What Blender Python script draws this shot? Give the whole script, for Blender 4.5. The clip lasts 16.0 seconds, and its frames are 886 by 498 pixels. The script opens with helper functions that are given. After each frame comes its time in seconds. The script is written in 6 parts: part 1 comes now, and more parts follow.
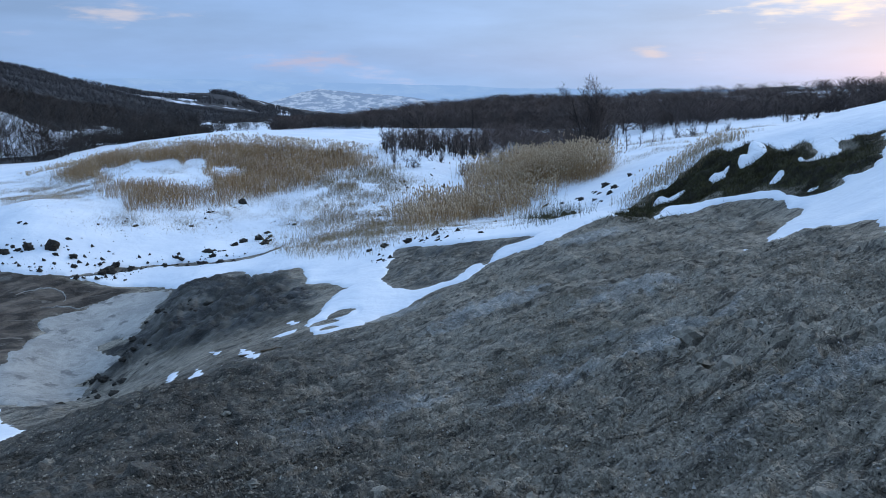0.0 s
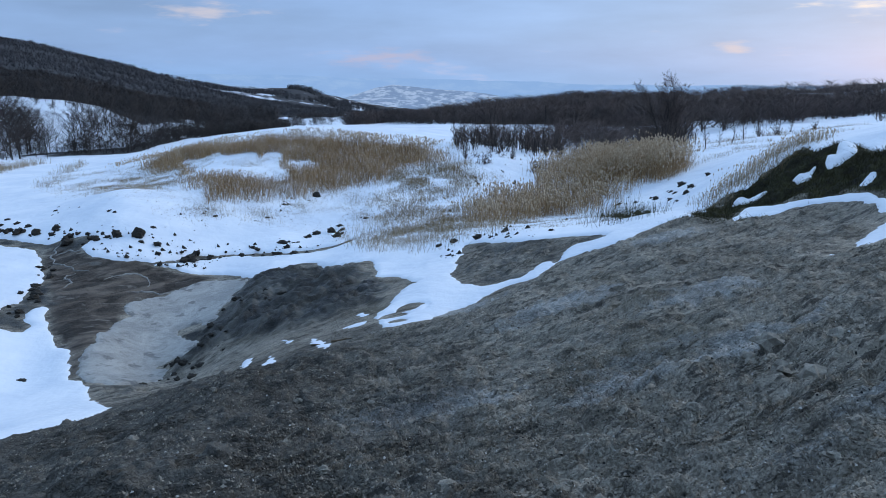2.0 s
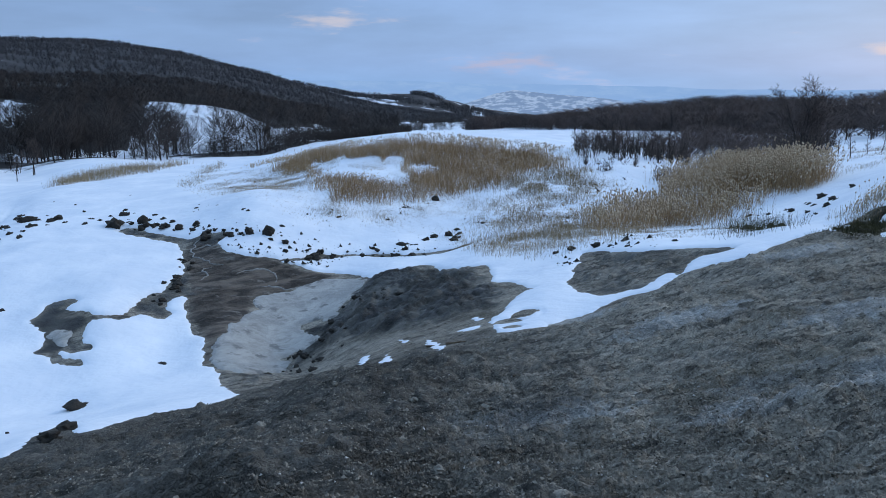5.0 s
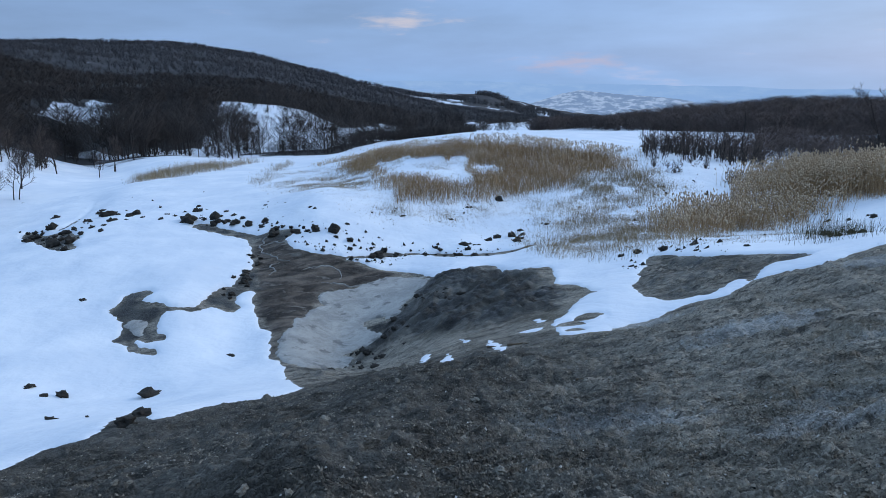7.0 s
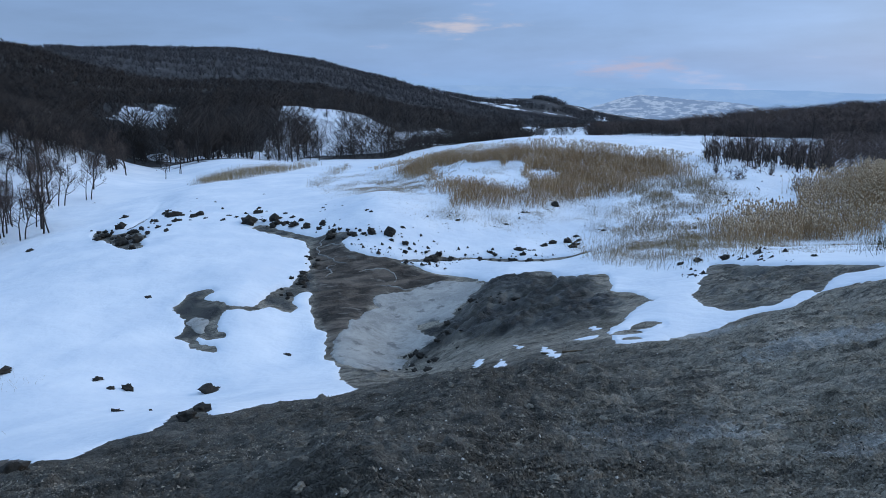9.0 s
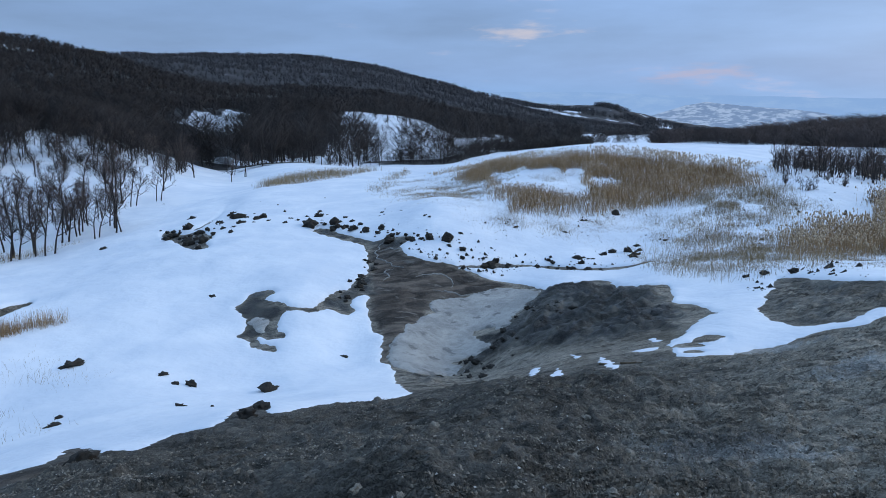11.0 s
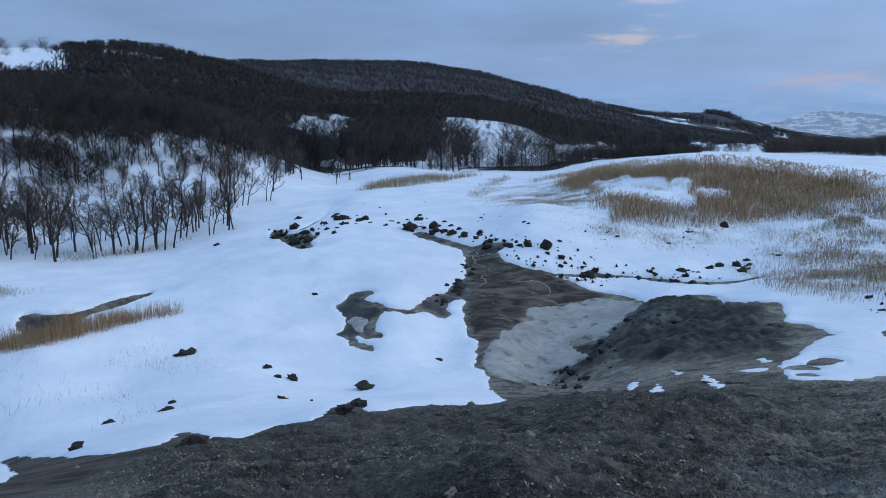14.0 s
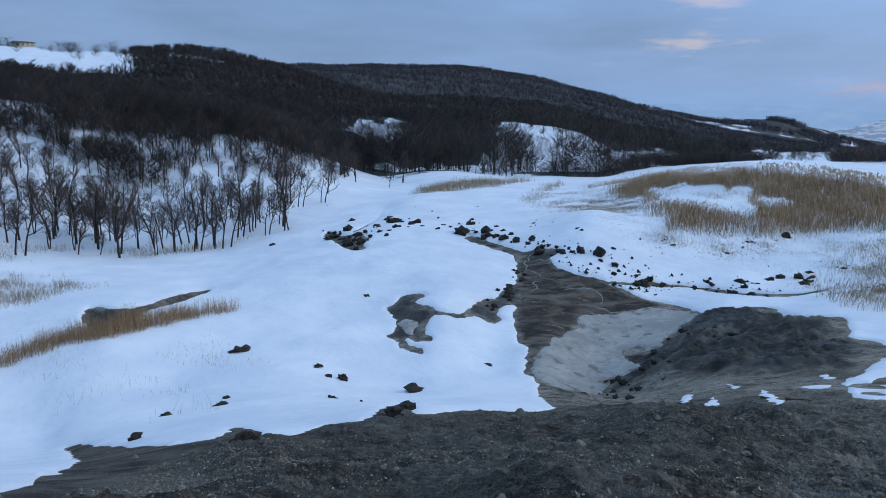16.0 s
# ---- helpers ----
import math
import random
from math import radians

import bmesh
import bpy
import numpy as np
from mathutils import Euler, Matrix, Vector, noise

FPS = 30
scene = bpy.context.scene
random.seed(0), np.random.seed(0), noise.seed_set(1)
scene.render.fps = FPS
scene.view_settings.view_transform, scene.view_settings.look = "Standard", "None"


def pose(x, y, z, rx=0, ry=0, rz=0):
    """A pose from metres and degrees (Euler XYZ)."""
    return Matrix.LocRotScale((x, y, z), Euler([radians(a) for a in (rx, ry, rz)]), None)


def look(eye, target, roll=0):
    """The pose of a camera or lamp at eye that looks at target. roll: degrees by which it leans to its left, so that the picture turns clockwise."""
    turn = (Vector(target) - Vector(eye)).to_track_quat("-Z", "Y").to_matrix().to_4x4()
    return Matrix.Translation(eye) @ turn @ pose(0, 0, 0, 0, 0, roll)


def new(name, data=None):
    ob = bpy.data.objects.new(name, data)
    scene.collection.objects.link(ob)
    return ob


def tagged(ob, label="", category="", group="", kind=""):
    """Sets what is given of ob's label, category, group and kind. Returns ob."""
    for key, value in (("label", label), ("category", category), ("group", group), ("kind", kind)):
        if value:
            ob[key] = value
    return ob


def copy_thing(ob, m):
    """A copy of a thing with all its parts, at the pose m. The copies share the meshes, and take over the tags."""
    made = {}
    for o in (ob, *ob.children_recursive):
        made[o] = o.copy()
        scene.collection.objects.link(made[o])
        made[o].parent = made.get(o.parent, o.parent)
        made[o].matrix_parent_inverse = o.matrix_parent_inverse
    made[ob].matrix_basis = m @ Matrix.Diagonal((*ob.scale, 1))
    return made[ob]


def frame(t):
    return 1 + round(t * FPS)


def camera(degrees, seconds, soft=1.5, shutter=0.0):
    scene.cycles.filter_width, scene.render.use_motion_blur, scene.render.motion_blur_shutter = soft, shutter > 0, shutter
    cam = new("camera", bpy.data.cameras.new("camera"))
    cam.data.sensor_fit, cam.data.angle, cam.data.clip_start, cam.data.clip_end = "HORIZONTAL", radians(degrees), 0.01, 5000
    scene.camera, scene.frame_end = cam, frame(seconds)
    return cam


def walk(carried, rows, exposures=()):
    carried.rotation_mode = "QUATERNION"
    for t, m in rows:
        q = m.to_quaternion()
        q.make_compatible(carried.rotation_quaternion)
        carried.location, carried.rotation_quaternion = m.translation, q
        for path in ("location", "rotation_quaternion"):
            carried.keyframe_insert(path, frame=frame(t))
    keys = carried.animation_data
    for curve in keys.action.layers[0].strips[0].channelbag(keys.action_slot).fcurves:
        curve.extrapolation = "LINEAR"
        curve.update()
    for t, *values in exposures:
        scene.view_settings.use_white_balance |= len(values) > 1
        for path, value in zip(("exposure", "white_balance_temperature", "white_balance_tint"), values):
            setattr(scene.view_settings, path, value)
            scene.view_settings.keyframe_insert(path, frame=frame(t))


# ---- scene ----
cam = camera(64.5, 16.0, 0.85)
# seconds, place, and the three turns of the hand-held pan
ROWS = [
    (0, 0, 0, 10.6, 76.4, -0, 0),
    (0.5, -0.007, -0.003, 10.6, 76.22, -0.05, 1.5),
    (1, -0.015, -0.007, 10.6, 76.1, -0.11, 3.16),
    (1.5, -0.021, -0.01, 10.6, 76.07, -0.09, 4.44),
    (2, -0.028, -0.013, 10.6, 76.08, -0.07, 5.77),
    (2.5, -0.034, -0.016, 10.6, 76.1, 0.02, 7.14),
    (3, -0.041, -0.019, 10.6, 76.14, 0.03, 8.62),
    (3.5, -0.048, -0.022, 10.6, 76.2, 0.07, 10.04),
    (4, -0.055, -0.025, 10.6, 76.32, 0.06, 11.52),
    (4.5, -0.062, -0.028, 10.6, 76.46, -0.02, 12.96),
    (5, -0.074, -0.033, 10.6, 76.52, 0.21, 15.35),
    (7.5, -0.103, -0.047, 10.6, 76.66, 0.24, 21.53),
    (8, -0.109, -0.049, 10.6, 76.82, 0.18, 22.76),
    (8.5, -0.114, -0.052, 10.6, 76.9, 0.17, 23.89),
    (9, -0.12, -0.054, 10.6, 76.94, 0.4, 25.06),
    (11.5, -0.151, -0.068, 10.6, 77.52, 0.22, 31.47),
    (12, -0.159, -0.072, 10.6, 77.51, 0.33, 33.26),
    (12.5, -0.166, -0.075, 10.6, 77.51, 0.35, 34.65),
    (13, -0.171, -0.078, 10.6, 77.63, 0.24, 35.76),
    (13.5, -0.176, -0.08, 10.6, 77.81, 0.11, 36.78),
    (14, -0.182, -0.083, 10.6, 77.94, 0, 37.99),
    (14.5, -0.187, -0.085, 10.6, 78.01, 0.07, 39.08),
    (15, -0.192, -0.087, 10.6, 78.11, -0.03, 39.98),
    (15.5, -0.197, -0.089, 10.6, 78.2, -0.22, 41.06),
    (16, -0.203, -0.092, 10.6, 78.27, -0.39, 42.33),
]
walk(cam, [(t, pose(x, y, z, rx, ry, rz)) for t, x, y, z, rx, ry, rz in ROWS],
     [(0.0, 0.04), (5.0, -0.03), (8.5, -0.05), (9.2, -0.10), (11.5, -0.05), (12.5, -0.19), (16.0, -0.19)])

# ---- dusk light: a high overcast sheet, brighter towards the sunset ----
SUNSET = math.radians(-48.0)
world = bpy.data.worlds.new("dusk_sky")
scene.world = world
world.use_nodes = True


def sky_nodes(tree):
    tree.nodes.clear()
    N, L = tree.nodes.new, tree.links.new
    out, bg = N("ShaderNodeOutputWorld"), N("ShaderNodeBackground")
    coord, sep = N("ShaderNodeTexCoord"), N("ShaderNodeSeparateXYZ")
    L(coord.outputs["Generated"], sep.inputs[0])
    sky = N("ShaderNodeTexSky")
    sky.sky_type, sky.sun_disc = "NISHITA", False
    sky.sun_elevation, sky.sun_rotation = math.radians(3.0), -SUNSET
    sky.altitude, sky.dust_density = 500, 2.0
    # the cloud sheet: colour by height above the horizon
    ramp = N("ShaderNodeValToRGB")
    ramp.color_ramp.elements[0].position, ramp.color_ramp.elements[0].color = 0.0, (0.20, 0.345, 0.60, 1)
    ramp.color_ramp.elements[1].position, ramp.color_ramp.elements[1].color = 1.0, (0.46, 0.67, 1.0, 1)
    for pos, col in ((0.03, (0.19, 0.325, 0.58, 1)), (0.10, (0.186, 0.312, 0.565, 1)), (0.2, (0.18, 0.298, 0.535, 1)), (0.5, (0.32, 0.51, 0.83, 1))):
        e = ramp.color_ramp.elements.new(pos)
        e.color = col
    L(sep.outputs["Z"], ramp.inputs[0])
    # glow of the sunset side
    dot = N("ShaderNodeVectorMath")
    dot.operation = "DOT_PRODUCT"
    dot.inputs[1].default_value = (-math.sin(SUNSET), math.cos(SUNSET), 0.12)
    L(coord.outputs["Generated"], dot.inputs[0])
    side = N("ShaderNodeMapRange")
    side.interpolation_type = "SMOOTHSTEP"
    side.inputs[1].default_value, side.inputs[2].default_value = -0.25, 1.0
    side.inputs[3].default_value, side.inputs[4].default_value = 1.11, 1.42
    L(dot.outputs["Value"], side.inputs[0])
    tint = N("ShaderNodeMapRange")
    tint.interpolation_type = "SMOOTHSTEP"
    tint.inputs[1].default_value, tint.inputs[2].default_value = 0.45, 1.0
    L(dot.outputs["Value"], tint.inputs[0])
    warm = N("ShaderNodeMix")
    warm.data_type = "RGBA"
    warm.inputs[6].default_value, warm.inputs[7].default_value = (1, 1, 1, 1), (1.10, 1.02, 0.94, 1)
    L(tint.outputs[0], warm.inputs[0])
    lit = N("ShaderNodeVectorMath")
    lit.operation = "SCALE"
    L(ramp.outputs[0], lit.inputs[0])
    L(side.outputs[0], lit.inputs["Scale"])
    mul = N("ShaderNodeVectorMath")
    mul.operation = "MULTIPLY"
    L(lit.outputs[0], mul.inputs[0])
    L(warm.outputs[2], mul.inputs[1])
    # soft long cloud bands
    stretch = N("ShaderNodeMapping")
    stretch.inputs["Scale"].default_value = (2.2, 2.2, 11.0)
    L(coord.outputs["Generated"], stretch.inputs[0])
    cloud = N("ShaderNodeTexNoise")
    cloud.inputs["Scale"].default_value, cloud.inputs["Detail"].default_value = 1.6, 6.0
    cloud.inputs["Roughness"].default_value = 0.55
    L(stretch.outputs[0], cloud.inputs["Vector"])
    band = N("ShaderNodeMapRange")
    band.inputs[1].default_value, band.inputs[2].default_value = 0.3, 0.7
    band.inputs[3].default_value, band.inputs[4].default_value = 0.86, 1.14
    L(cloud.outputs["Fac"], band.inputs[0])
    mul2 = N("ShaderNodeVectorMath")
    mul2.operation = "SCALE"
    L(mul.outputs[0], mul2.inputs[0])
    L(band.outputs[0], mul2.inputs["Scale"])
    # pale pink breaks where the low sun reaches the cloud edges
    fine = N("ShaderNodeTexNoise")
    fine.inputs["Scale"].default_value, fine.inputs["Detail"].default_value = 3.1, 5.0
    L(stretch.outputs[0], fine.inputs["Vector"])
    gap = N("ShaderNodeMapRange")
    gap.interpolation_type = "SMOOTHSTEP"
    gap.inputs[1].default_value, gap.inputs[2].default_value = 0.62, 0.90
    L(fine.outputs["Fac"], gap.inputs[0])
    low = N("ShaderNodeMapRange")
    low.interpolation_type = "SMOOTHSTEP"
    low.inputs[1].default_value, low.inputs[2].default_value = 0.30, 0.05
    L(sep.outputs["Z"], low.inputs[0])
    gate = N("ShaderNodeMath")
    gate.operation = "MULTIPLY"
    L(gap.outputs[0], gate.inputs[0])
    L(low.outputs[0], gate.inputs[1])
    pink = N("ShaderNodeMix")
    pink.data_type = "RGBA"
    pink.inputs[7].default_value = (0.80, 0.66, 0.72, 1)
    L(gate.outputs[0], pink.inputs[0])
    L(mul2.outputs[0], pink.inputs[6])
    # sunlit cloud banks low over the horizon: bearing, height, width, depth, colour, strength
    top = pink.outputs[2]
    for bear, high, wide, deep, col, much in ((23.6, 4.5, 4.6, 0.80, (0.66, 0.60, 0.66, 1), 0.65), (10.3, 1.3, 5.0, 0.9, (0.48, 0.45, 0.60, 1), 0.65), (-28.0, 5.2, 7.0, 1.5, (0.88, 0.79, 0.74, 1), 0.9), (-16.0, 2.0, 2.2, 0.45, (0.62, 0.58, 0.66, 1), 0.7)):
        a, e = math.radians(bear), math.radians(high)
        off = N("ShaderNodeVectorMath")
        off.operation = "SUBTRACT"
        off.inputs[1].default_value = (-math.sin(a) * math.cos(e), math.cos(a) * math.cos(e), math.sin(e))
        L(coord.outputs["Generated"], off.inputs[0])
        turn = N("ShaderNodeVectorRotate")
        turn.rotation_type = "Z_AXIS"
        turn.inputs["Angle"].default_value = -a
        L(off.outputs[0], turn.inputs["Vector"])
        size = N("ShaderNodeVectorMath")
        size.operation = "MULTIPLY"
        size.inputs[1].default_value = (1 / math.radians(wide), 1.5, 1 / math.radians(deep))
        L(turn.outputs[0], size.inputs[0])
        far = N("ShaderNodeVectorMath")
        far.operation = "LENGTH"
        L(size.outputs[0], far.inputs[0])
        wisp = N("ShaderNodeTexNoise")
        wisp.inputs["Scale"].default_value, wisp.inputs["Detail"].default_value = 11.0, 7.0
        L(stretch.outputs[0], wisp.inputs["Vector"])
        shape = N("ShaderNodeMath")
        shape.operation = "MULTIPLY_ADD"
        shape.inputs[1].default_value = 2.6
        L(wisp.outputs["Fac"], shape.inputs[0])
        L(far.outputs["Value"], shape.inputs[2])
        fade = N("ShaderNodeMapRange")
        fade.interpolation_type = "SMOOTHSTEP"
        fade.inputs[1].default_value, fade.inputs[2].default_value = 2.35, 1.2
        fade.inputs[3].default_value, fade.inputs[4].default_value = 0.0, much
        L(shape.outputs[0], fade.inputs[0])
        over = N("ShaderNodeMix")
        over.data_type = "RGBA"
        over.inputs[7].default_value = col
        L(fade.outputs[0], over.inputs[0])
        L(top, over.inputs[6])
        top = over.outputs[2]
    # a little clear sky shines through
    clear = N("ShaderNodeVectorMath")
    clear.operation = "SCALE"
    clear.inputs["Scale"].default_value = 0.03
    L(sky.outputs[0], clear.inputs[0])
    add = N("ShaderNodeVectorMath")
    add.operation = "ADD"
    L(top, add.inputs[0])
    L(clear.outputs[0], add.inputs[1])
    L(add.outputs[0], bg.inputs["Color"])
    bg.inputs["Strength"].default_value = 1.0
    L(bg.outputs[0], out.inputs[0])


sky_nodes(world.node_tree)
sun = new("sun", bpy.data.lights.new("sun", "SUN"))
sun.data.energy, sun.data.angle, sun.data.color = 0.95, math.radians(16), (1.0, 0.93, 0.82)
sun.matrix_world = look((0, 0, 50), (0 + 50 * math.sin(SUNSET), -50 * math.cos(SUNSET), 50 - 22))

# ---- materials ----
class Nodes:
    """A small helper for node materials."""

    def __init__(self, name):
        self.mat = bpy.data.materials.new(name)
        self.mat.use_nodes = True
        self.t = self.mat.node_tree
        self.bsdf = self.t.nodes["Principled BSDF"]
        self.obj = self.t.nodes.new("ShaderNodeTexCoord").outputs["Object"]

    def node(self, kind, **sockets):
        n = self.t.nodes.new(kind)
        for k, v in sockets.items():
            self.put(v, n.inputs[k])
        return n

    def put(self, v, socket):
        if isinstance(v, bpy.types.NodeSocket):
            self.t.links.new(v, socket)
        else:
            socket.default_value = v

    def noise(self, scale, detail=4.0, rough=0.55, vec=None, warp=0.0):
        n = self.node("ShaderNodeTexNoise", Scale=scale, Detail=detail, Roughness=rough, Distortion=warp)
        self.t.links.new(vec or self.obj, n.inputs["Vector"])
        return n.outputs["Fac"]

    def cells(self, scale, out="Distance", feature="F1", vec=None):
        n = self.node("ShaderNodeTexVoronoi", Scale=scale)
        n.feature = feature
        self.t.links.new(vec or self.obj, n.inputs["Vector"])
        return n.outputs[out]

    def squeeze(self, sx, sy, sz, turn=0.0):
        r = self.node("ShaderNodeMapping")
        r.inputs["Rotation"].default_value = (0, 0, turn)
        self.t.links.new(self.obj, r.inputs[0])
        n = self.node("ShaderNodeMapping")
        n.inputs["Scale"].default_value = (sx, sy, sz)
        self.t.links.new(r.outputs[0], n.inputs[0])
        return n.outputs[0]

    def span(self, v, a, b, lo=0.0, hi=1.0, soft=True):
        n = self.node("ShaderNodeMapRange")
        n.interpolation_type = "SMOOTHSTEP" if soft else "LINEAR"
        for i, q in enumerate((v, a, b, lo, hi)):
            self.put(q, n.inputs[i])
        return n.outputs[0]

    def maths(self, op, a, b=0.0):
        n = self.node("ShaderNodeMath")
        n.operation = op
        self.put(a, n.inputs[0])
        self.put(b, n.inputs[1])
        return n.outputs[0]

    def mix(self, f, a, b):
        n = self.node("ShaderNodeMix")
        n.data_type = "RGBA"
        for q, s in ((f, 0), (a, 6), (b, 7)):
            if isinstance(q, tuple):
                q = (*q, 1.0) if len(q) == 3 else q
            self.put(q, n.inputs[s])
        return n.outputs[2]

    def attr(self, name):
        n = self.node("ShaderNodeAttribute")
        n.attribute_name = name
        return n.outputs["Fac"]

    def random(self):
        return self.node("ShaderNodeObjectInfo").outputs["Random"]

    def island(self):
        return self.node("ShaderNodeNewGeometry").outputs["Random Per Island"]

    def bump(self, height, strength, dist, normal=None):
        n = self.node("ShaderNodeBump", Strength=strength, Distance=dist, Height=height)
        if normal is not None:
            self.t.links.new(normal, n.inputs["Normal"])
        return n.outputs[0]

    def done(self, colour, rough=0.9, normal=None, spec=0.3):
        self.put((*colour, 1.0) if isinstance(colour, tuple) and len(colour) == 3 else colour, self.bsdf.inputs["Base Color"])
        self.put(rough, self.bsdf.inputs["Roughness"])
        self.put(spec, self.bsdf.inputs["Specular IOR Level"])
        if normal is not None:
            self.put(normal, self.bsdf.inputs["Normal"])
        return self.mat


def snow_colour(n):
    return n.mix(n.span(n.noise(0.35, 5), 0.35, 0.7), (0.70, 0.75, 0.82), (0.81, 0.84, 0.885))


def make_ground():
    n = Nodes("crumbled_mud_ground")
    broad, mid, fine = n.noise(0.22, 8, 0.65), n.noise(1.7, 9, 0.7), n.noise(48, 4, 0.65)
    grit = n.cells(55, "Distance")
    shift = n.node("ShaderNodeTexNoise", Scale=3.0, Detail=3.0)
    n.t.links.new(n.obj, shift.inputs["Vector"])
    wob = n.node("ShaderNodeVectorMath")
    wob.operation = "MULTIPLY_ADD"
    n.put(shift.outputs["Color"], wob.inputs[0])
    wob.inputs[1].default_value = (0.22, 0.22, 0.22)
    n.put(n.obj, wob.inputs[2])
    wobble = wob.outputs[0]
    # grey clay, banded along the slope by old flows
    mud = n.mix(n.span(broad, 0.35, 0.65), (0.232, 0.207, 0.168), (0.350, 0.314, 0.257))
    mud = n.mix(n.span(mid, 0.42, 0.72, 0, 0.6), mud, (0.160, 0.145, 0.120))
    strata = n.noise(2.3, 10, 0.7, n.squeeze(0.3, 1.6, 1.0, -0.56), 0.4)
    thin = n.noise(7.5, 8, 0.68, n.squeeze(0.22, 1.7, 1.0, -0.50), 0.5)
    mud = n.mix(n.span(strata, 0.53, 0.60, 0, 0.8), mud, (0.078, 0.072, 0.063))
    mud = n.mix(n.span(strata, 0.47, 0.36, 0, 0.55), mud, (0.385, 0.350, 0.292))
    mud = n.mix(n.span(thin, 0.54, 0.61, 0, 0.8), mud, (0.060, 0.056, 0.050))
    mud = n.mix(n.span(thin, 0.46, 0.38, 0, 0.45), mud, (0.440, 0.405, 0.345))
    # dried salty bloom
    pale = n.span(n.maths("ADD", n.attr("pale"), n.span(n.noise(2.2, 7, 0.72), 0.25, 0.75, -0.7, 0.7)), -0.15, 0.5, 0, 0.9)
    mud = n.mix(pale, mud, n.mix(n.span(fine, 0.4, 0.6), (0.31, 0.308, 0.292), (0.40, 0.398, 0.378)))
    mud = n.mix(n.span(n.noise(0.5, 5, 0.6, warp=0.6), 0.56, 0.72, 0, 0.4), mud, (0.28, 0.262, 0.23))
    mud = n.mix(n.span(n.noise(0.31, 3, 0.5, n.squeeze(1, 1, 1, 0.8)), 0.55, 0.72, 0, 0.5), mud, (0.140, 0.124, 0.090))
    mud = n.mix(n.span(fine, 0.56, 0.66, 0, 0.30), mud, (0.055, 0.052, 0.047))
    sep = n.node("ShaderNodeSeparateColor", Color=n.cells(38, "Color")).outputs[0]
    dot = n.cells(38, "Distance")
    mud = n.mix(n.maths("MULTIPLY", n.span(sep, 0.93, 0.95), n.span(dot, 0.34, 0.2)), mud, (0.42, 0.41, 0.39))
    mud = n.mix(n.maths("MULTIPLY", n.span(sep, 0.06, 0.04), n.span(dot, 0.42, 0.25)), mud, (0.020, 0.020, 0.020))
    crumb = n.span(n.cells(9.0, "Distance", "DISTANCE_TO_EDGE", wobble), 0.0, 0.10)
    crumb2 = n.span(n.cells(24.0, "Distance", "DISTANCE_TO_EDGE", wobble), 0.0, 0.14)
    rubble = n.span(n.noise(0.9, 4, 0.6), 0.42, 0.58)
    # dark gravelly mud to the left; lens vignetting is put into this tone too
    char_vignette = n.span(n.maths("ADD", n.attr("char_vignette"), n.span(n.noise(0.8, 5, 0.6), 0.2, 0.8, -0.35, 0.35)), 0.2, 0.8, 0, 0.8)
    mud = n.mix(char_vignette, mud, n.mix(n.span(mid, 0.35, 0.7), (0.050, 0.048, 0.044), (0.105, 0.099, 0.089)))
    tone = n.node("ShaderNodeSeparateColor", Color=n.cells(52, "Color", vec=wobble)).outputs[1]
    tone2 = n.node("ShaderNodeSeparateColor", Color=n.cells(13, "Color", vec=wobble)).outputs[2]
    grain = n.node("ShaderNodeVectorMath")
    grain.operation = "SCALE"
    n.put(mud, grain.inputs[0])
    n.put(n.maths("MULTIPLY", n.span(tone, 0, 1, 0.68, 1.32, False), n.span(tone2, 0, 1, 0.88, 1.12, False)), grain.inputs["Scale"])
    mud = grain.outputs[0]
    edge = n.span(n.noise(1.3, 5, 0.6), 0.2, 0.8, -0.5, 0.5)
    # silt flows: long drawn-out tongues of brown and grey
    flow = n.noise(1.5, 7, 0.62, n.squeeze(1.1, 0.30, 1, 0.55), 0.8)
    brown = n.span(n.maths("ADD", n.attr("brown"), n.maths("MULTIPLY", edge, 0.6)), -0.25, 0.25)
    silt = n.mix(n.span(flow, 0.36, 0.60), (0.155, 0.128, 0.105), (0.050, 0.043, 0.037))
    silt = n.mix(n.span(n.noise(2.6, 6, 0.6, n.squeeze(1.2, 0.25, 1, 0.75), 0.9), 0.58, 0.68, 0, 0.7), silt, (0.235, 0.215, 0.190))
    mud = n.mix(brown, mud, silt)
    wet = n.span(n.maths("ADD", n.attr("wet"), edge), -0.2, 0.6)
    ooze = n.mix(n.span(n.noise(1.1, 7, 0.65), 0.38, 0.62), (0.026, 0.026, 0.025), (0.085, 0.082, 0.072))
    ooze = n.mix(n.span(n.noise(0.55, 7, 0.7, n.squeeze(1, 1, 1, 0.3)), 0.54, 0.66, 0, 0.75), ooze, (0.165, 0.155, 0.135))
    mud = n.mix(wet, mud, ooze)
    grass = n.span(n.maths("ADD", n.attr("grass"), edge), -0.2, 0.4)
    turf = n.mix(n.span(n.noise(3.0, 6, 0.7), 0.4, 0.65), (0.018, 0.016, 0.010), (0.045, 0.044, 0.018))
    mud = n.mix(grass, mud, turf)
    wood = n.span(n.maths("ADD", n.attr("wood"), n.span(n.noise(0.018, 7, 0.65), 0.25, 0.75, -0.5, 0.5)), 0.44, 0.56)
    litter = n.mix(n.span(n.noise(0.12, 6, 0.7), 0.35, 0.7), (0.034, 0.033, 0.034), (0.058, 0.056, 0.058))
    far = n.mix(wood, snow_colour(n), litter)
    base = n.mix(n.span(n.attr("snowy"), 0.45, 0.55), mud, far)
